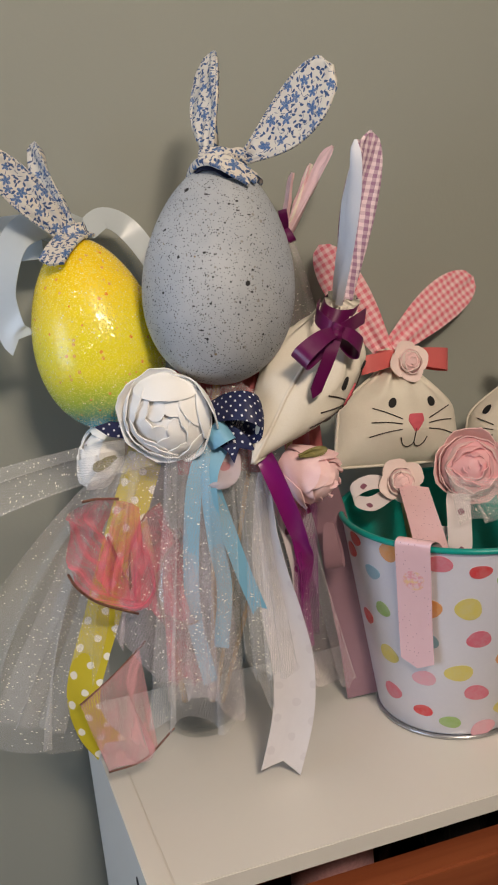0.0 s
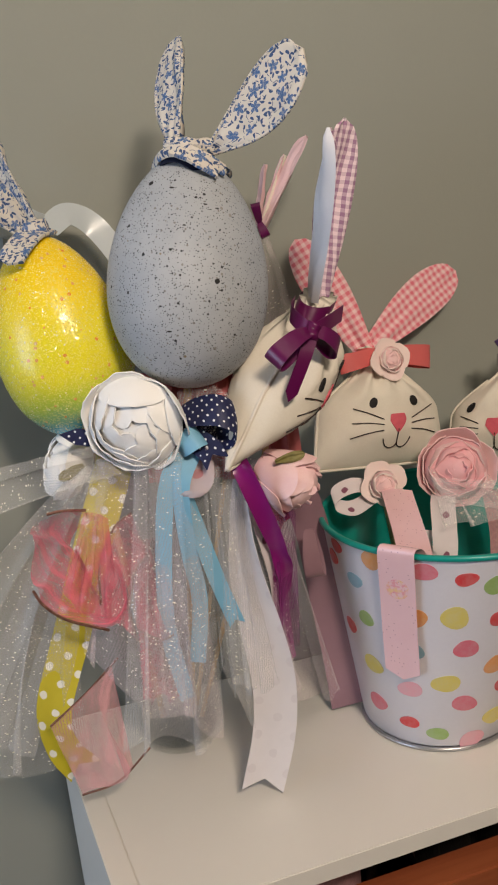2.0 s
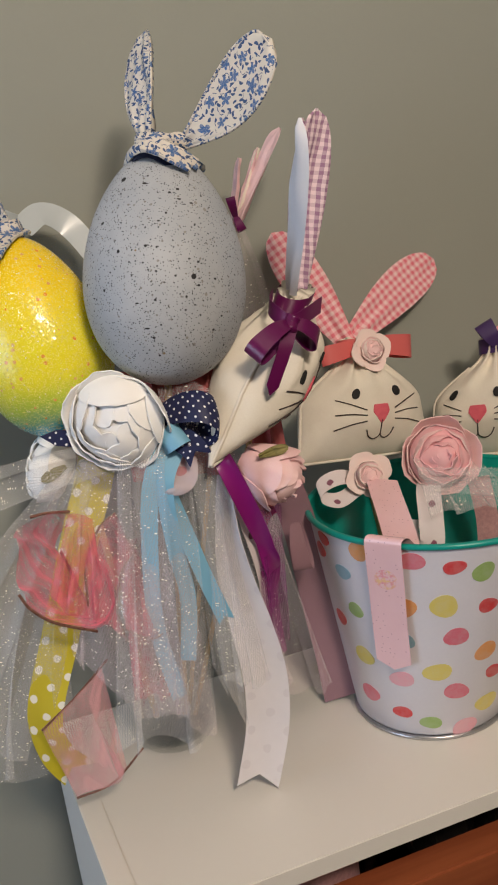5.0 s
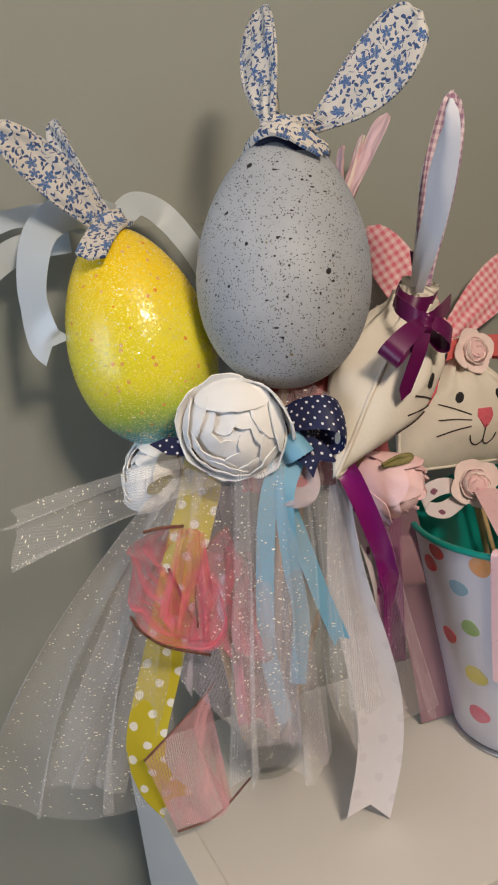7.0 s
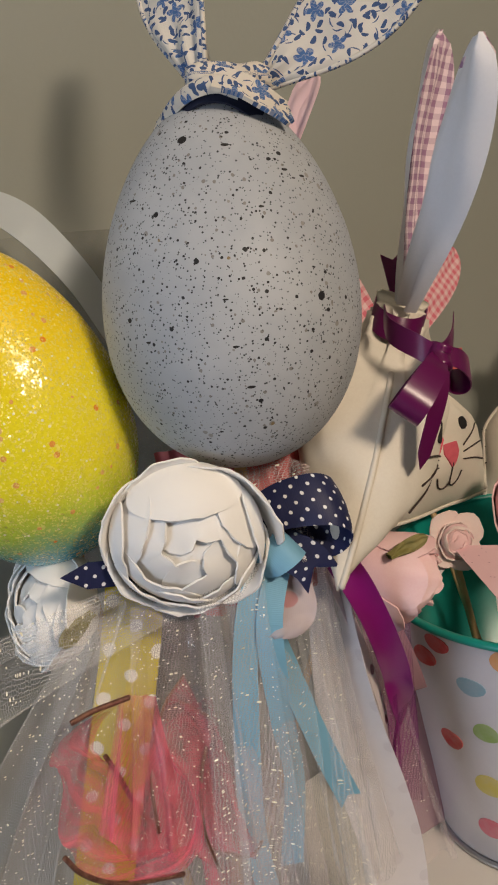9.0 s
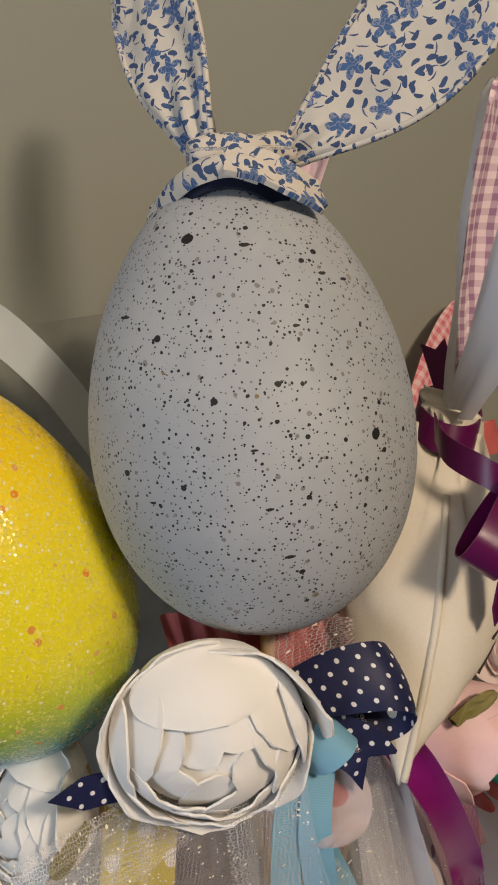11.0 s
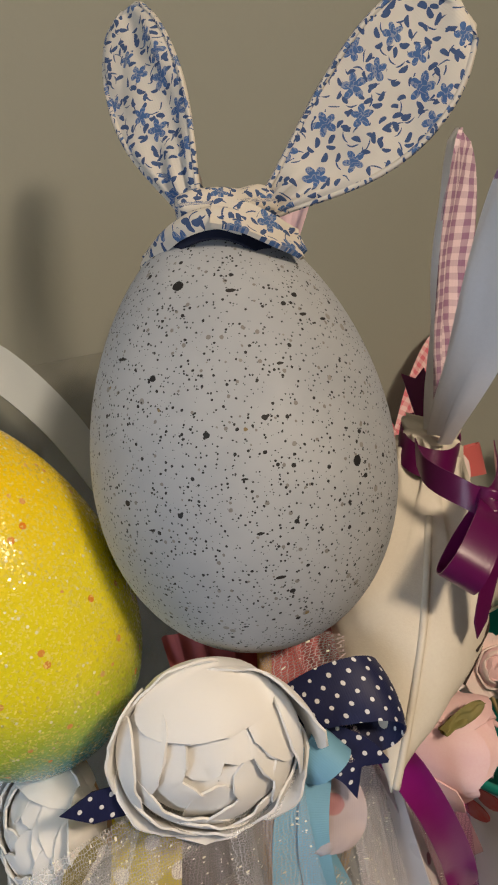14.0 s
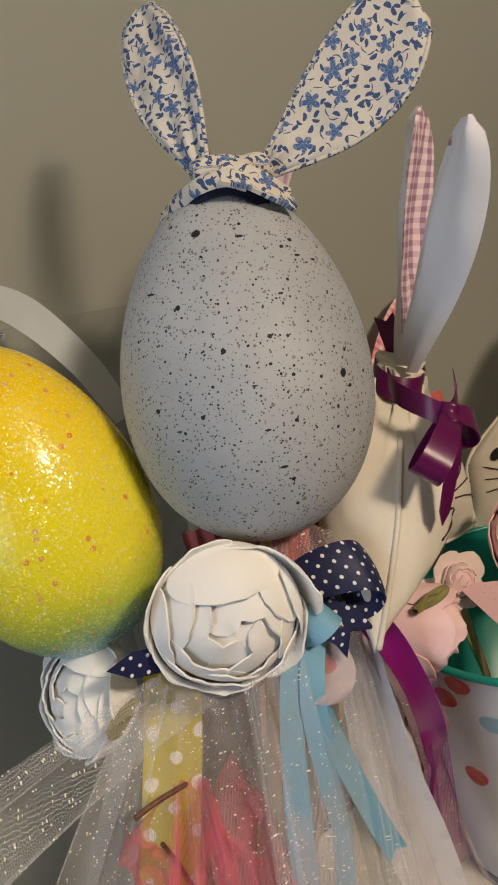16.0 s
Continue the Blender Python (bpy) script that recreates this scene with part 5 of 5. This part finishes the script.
# pouch with pink ears
p2, neck, R, U, N, at2 = pouch("cream bunny pouch with pink gingham ears and coral bow in bucket", "bunny pouches", (0.4555, 0.712, 1.118), (0.141, 0.010, -0.016), (0.012, 0.024, 0.1), 0.140, 0.104, 0.030, (0.478, 0.655, FLOOR_Z))
wrap(p2, neck, R, U, N, 0.0135, 0.014, M_CORAL, "coral satin ribbon round the neck")


def B(ob):
    return under(p2, ob)


B(ear("ear", (0.4729, 0.7570, 1.2226), (0.5874, 0.7840, 1.2845), (-0.12, -0.98, 0.1), 0.044, M_PINKG, M_PINKG, p2, "pink gingham ear", 0.003, 0.003, (0, 0, 0.004), 0.45, 0.62))
B(ear("ear", (0.462, 0.740, 1.222), (0.411, 0.772, 1.332), (-0.35, -0.93, 0.1), 0.040, M_PINKG, M_PINKG, p2, "pink gingham ear", 0.003, 0.003, (0, 0, 0.0), 0.45, 0.62))
B(loop("bow_loop", neck + N * 0.016, neck + R * 0.052 + N * 0.014 - U * 0.004, 0.022, M_CORAL, p2, "coral satin bow loop", N, 0.007))
B(loop("bow_loop", neck + N * 0.016, neck - R * 0.044 + N * 0.012 - U * 0.008, 0.018, M_CORAL, p2, "", N, 0.006))
ROSETTE = ((4, 0.88, 0.15, 1.0, -0.1, 0.16, 0.05), (3, 1.1, 0.3, 0.72, -0.2, 0.36, -0.12), (3, 1.1, 0.3, 0.60, -0.2, 0.46, -0.2), (3, 1.1, 0.22, 0.46, -0.2, 0.52, -0.18), (2, 1.3, 0.08, 0.24, -0.1, 0.54, -0.08))
B(flower("rosette", neck + N * 0.024 - U * 0.006 + R * 0.002, N, 0.020, M_PALEF, p2, "small pale pink foam rose", ROSETTE, 10, 0.001, M_PEONY))

# pouch with the violet bow
p3, neck, R, U, N, at3 = pouch("cream bunny pouch with violet bow in the bucket", "bunny pouches", (0.592, 0.690, 1.098), (0.80, -0.55, 0.03), (0.15, 0.22, 1.0), 0.135, 0.104, 0.032, (0.500, 0.640, FLOOR_Z), -0.40)
wrap(p3, neck, R, U, N, 0.0135, 0.014, M_VIOLET, "violet satin ribbon round the neck")


def Cc(ob):
    return under(p3, ob)


Cc(ear("ear", neck + U * 0.006, neck + U * 0.075 + R * 0.085, (-0.1, -0.98, 0.1), 0.040, M_PINKG, M_PINKG, p3, "pink gingham ear", 0.003, 0.003, (0, 0, 0), 0.45, 0.62))
Cc(ear("ear", neck + U * 0.006 + R * 0.01, neck + U * 0.03 + R * 0.12, (-0.1, -0.98, 0.1), 0.040, M_PINKG, M_PINKG, p3, "pink gingham ear", 0.003, 0.003, (0, 0, 0), 0.45, 0.62))
Cc(loop("bow_loop", neck + N * 0.015, neck + U * 0.022 - R * 0.012 + N * 0.014, 0.018, M_VIOLET, p3, "violet satin bow loop", N, 0.006))
Cc(loop("bow_loop", neck + N * 0.015, neck + R * 0.045 + N * 0.012, 0.018, M_VIOLET, p3, "", N, 0.006))

# rose pick with the printed ribbon over the rim
pick = thing("rose_pick", "small pale rose on a stick with printed ribbon over bucket rim", "flower pick", "picks in the bucket")
pick.location = (0.455, 0.645, FLOOR_Z)


def Q(ob):
    return under(pick, ob)


Q(flower("rosette", (0.437, 0.668, 1.116), (-0.35, -0.90, 0.25), 0.0205, M_PALEF, pick, "small pale pink foam rose", ROSETTE, 30, 0.001, M_PEONY))
Q(tube("stick", [tuple(pick.location), (0.437, 0.672, 1.114)], 0.0026, M_STICK, pick, n=6, seg=8))
PR = [(0.442, 0.655, 1.114)] + [tuple(BASE + on_bucket(a, z, o)) for a, z, o in ((-139, 0.192, -0.020), (-141, 0.2035, -0.006), (-142, 0.2035, 0.003), (-142, 0.190, 0.0046), (-142, 0.165, 0.004), (-142, 0.13, 0.004), (-141, 0.088, 0.006))]
Q(ribbon("printed_ribbon", PR, 0.030, M_PRINT, pick, "shiny pink ribbon with a small faded print", side=(0.616, -0.788, 0.0), n=70, cut=-0.008))
Q(ribbon("dotted_loop", [(0.434, 0.678, 1.110), (0.414, 0.680, 1.116), (0.396, 0.680, 1.112), (0.392, 0.676, 1.104), (0.408, 0.672, 1.098), (0.430, 0.676, 1.104)], 0.016, M_DOTRIB, pick, "pale ribbon loop with plum dots", side=(0.1, 0.75, 0.6), n=50))

# larger rose pick with tulle
pick2 = thing("rose_pick", "pink foam ranunculus on a stick with tulle in the bucket", "flower pick", "picks in the bucket")
pick2.location = (0.485, 0.630, FLOOR_Z)


def W(ob):
    return under(pick2, ob)


RANUN = ((4, 0.95, 0.45, 1.00, -0.5, 0.26, 0.0), (4, 0.92, 0.42, 0.95, -0.45, 0.46, -0.16), (4, 0.90, 0.40, 0.84, -0.4, 0.60, -0.26), (3, 1.05, 0.34, 0.68, -0.3, 0.72, -0.28), (3, 1.0, 0.22, 0.46, -0.2, 0.80, -0.22), (2, 1.2, 0.08, 0.2, 0.0, 0.80, -0.06))
W(flower("ranunculus", (0.500, 0.655, 1.122), (-0.30, -0.90, 0.30), 0.036, M_PEONY, pick2, "pink foam ranunculus", RANUN, 0, 0.001, M_PINKF))
W(tube("stick", [tuple(pick2.location), (0.500, 0.665, 1.11)], 0.0026, M_STICK, pick2, n=6, seg=8))
W(ribbon("curled_ribbon", [(0.487, 0.650, 1.105), (0.476, 0.635, 1.100), (0.468, 0.620, 1.083), (0.462, 0.612, 1.062), (0.452, 0.618, 1.055), (0.450, 0.632, 1.066), (0.456, 0.640, 1.078)], 0.021, M_DOTRIB, pick2, "curled pale ribbon with plum dots", face=(-0.45, -0.75, 0.5), n=50))
W(sheet("tulle", [(0.462, 0.628, 1.128), (0.470, 0.618, 1.105)], [(0.575, 0.615, 1.105), (0.570, 0.605, 1.075)], M_TULLE, pick2, "white glitter tulle across the bucket's mouth", 1.5, 0.004))
W(sheet("tulle", [(0.475, 0.66, 1.135), (0.52, 0.66, 1.135)], [(0.46, 0.605, 1.088), (0.56, 0.605, 1.085)], M_TULLE, pick2, "", 2.5, 0.005, phase=1.0))
W(ribbon("glitter_tail", [(0.530, 0.640, 1.10), (0.532, 0.632, 1.06), (0.530, 0.63, 1.00)], 0.020, M_ROSEGLIT, pick2, "rose gold glitter ribbon", n=20))

# ---- pink favour behind the eggs ----
fav = thing("paper_favour", "folded pink paper favour with a purple bow behind the eggs", "party favour")
fav.location = VASE + Vector((0.02, 0.02, 0.013))


def F(ob):
    return under(fav, ob)


F(tube("stick", [tuple(fav.location), (0.357, 0.722, 1.345)], 0.0022, M_STICK, fav, n=6, seg=8))
for k, (tip, wide) in enumerate((((0.408, 0.717, 1.417), 0.022), ((0.392, 0.730, 1.404), 0.006), ((0.376, 0.736, 1.398), 0.014))):
    F(ear("paper_fold", (0.357, 0.722, 1.338), tip, (-0.95, -0.15 + 0.1 * k, 0.2), wide, M_TAGP, M_CREAM if k % 2 else M_TAGP, fav, "folded pink paper", 0.0004, 0.002, foot=0.5, peak=0.85))
F(loop("bow_loop", (0.360, 0.718, 1.350), (0.356, 0.714, 1.366), 0.008, M_PURPLE, fav, "purple ribbon bow", FACE, 0.004))
F(loop("bow_loop", (0.360, 0.718, 1.350), (0.364, 0.716, 1.338), 0.008, M_PURPLE, fav, "", FACE, 0.003))
F(sheet("organza_bag", [(0.350, 0.716, 1.340), (0.366, 0.716, 1.338)], [(0.335, 0.700, 1.20), (0.372, 0.69, 1.20)], M_TULLEP, fav, "rosy organza bag", 2, 0.008, (0.006, -0.01, 0)))
F(sheet("paper_tail", [(0.335, 0.700, 1.262), (0.362, 0.690, 1.262)], [(0.335, 0.69, 1.09), (0.372, 0.68, 1.09)], M_CORALT, fav, "coral tissue", 2, 0.006))
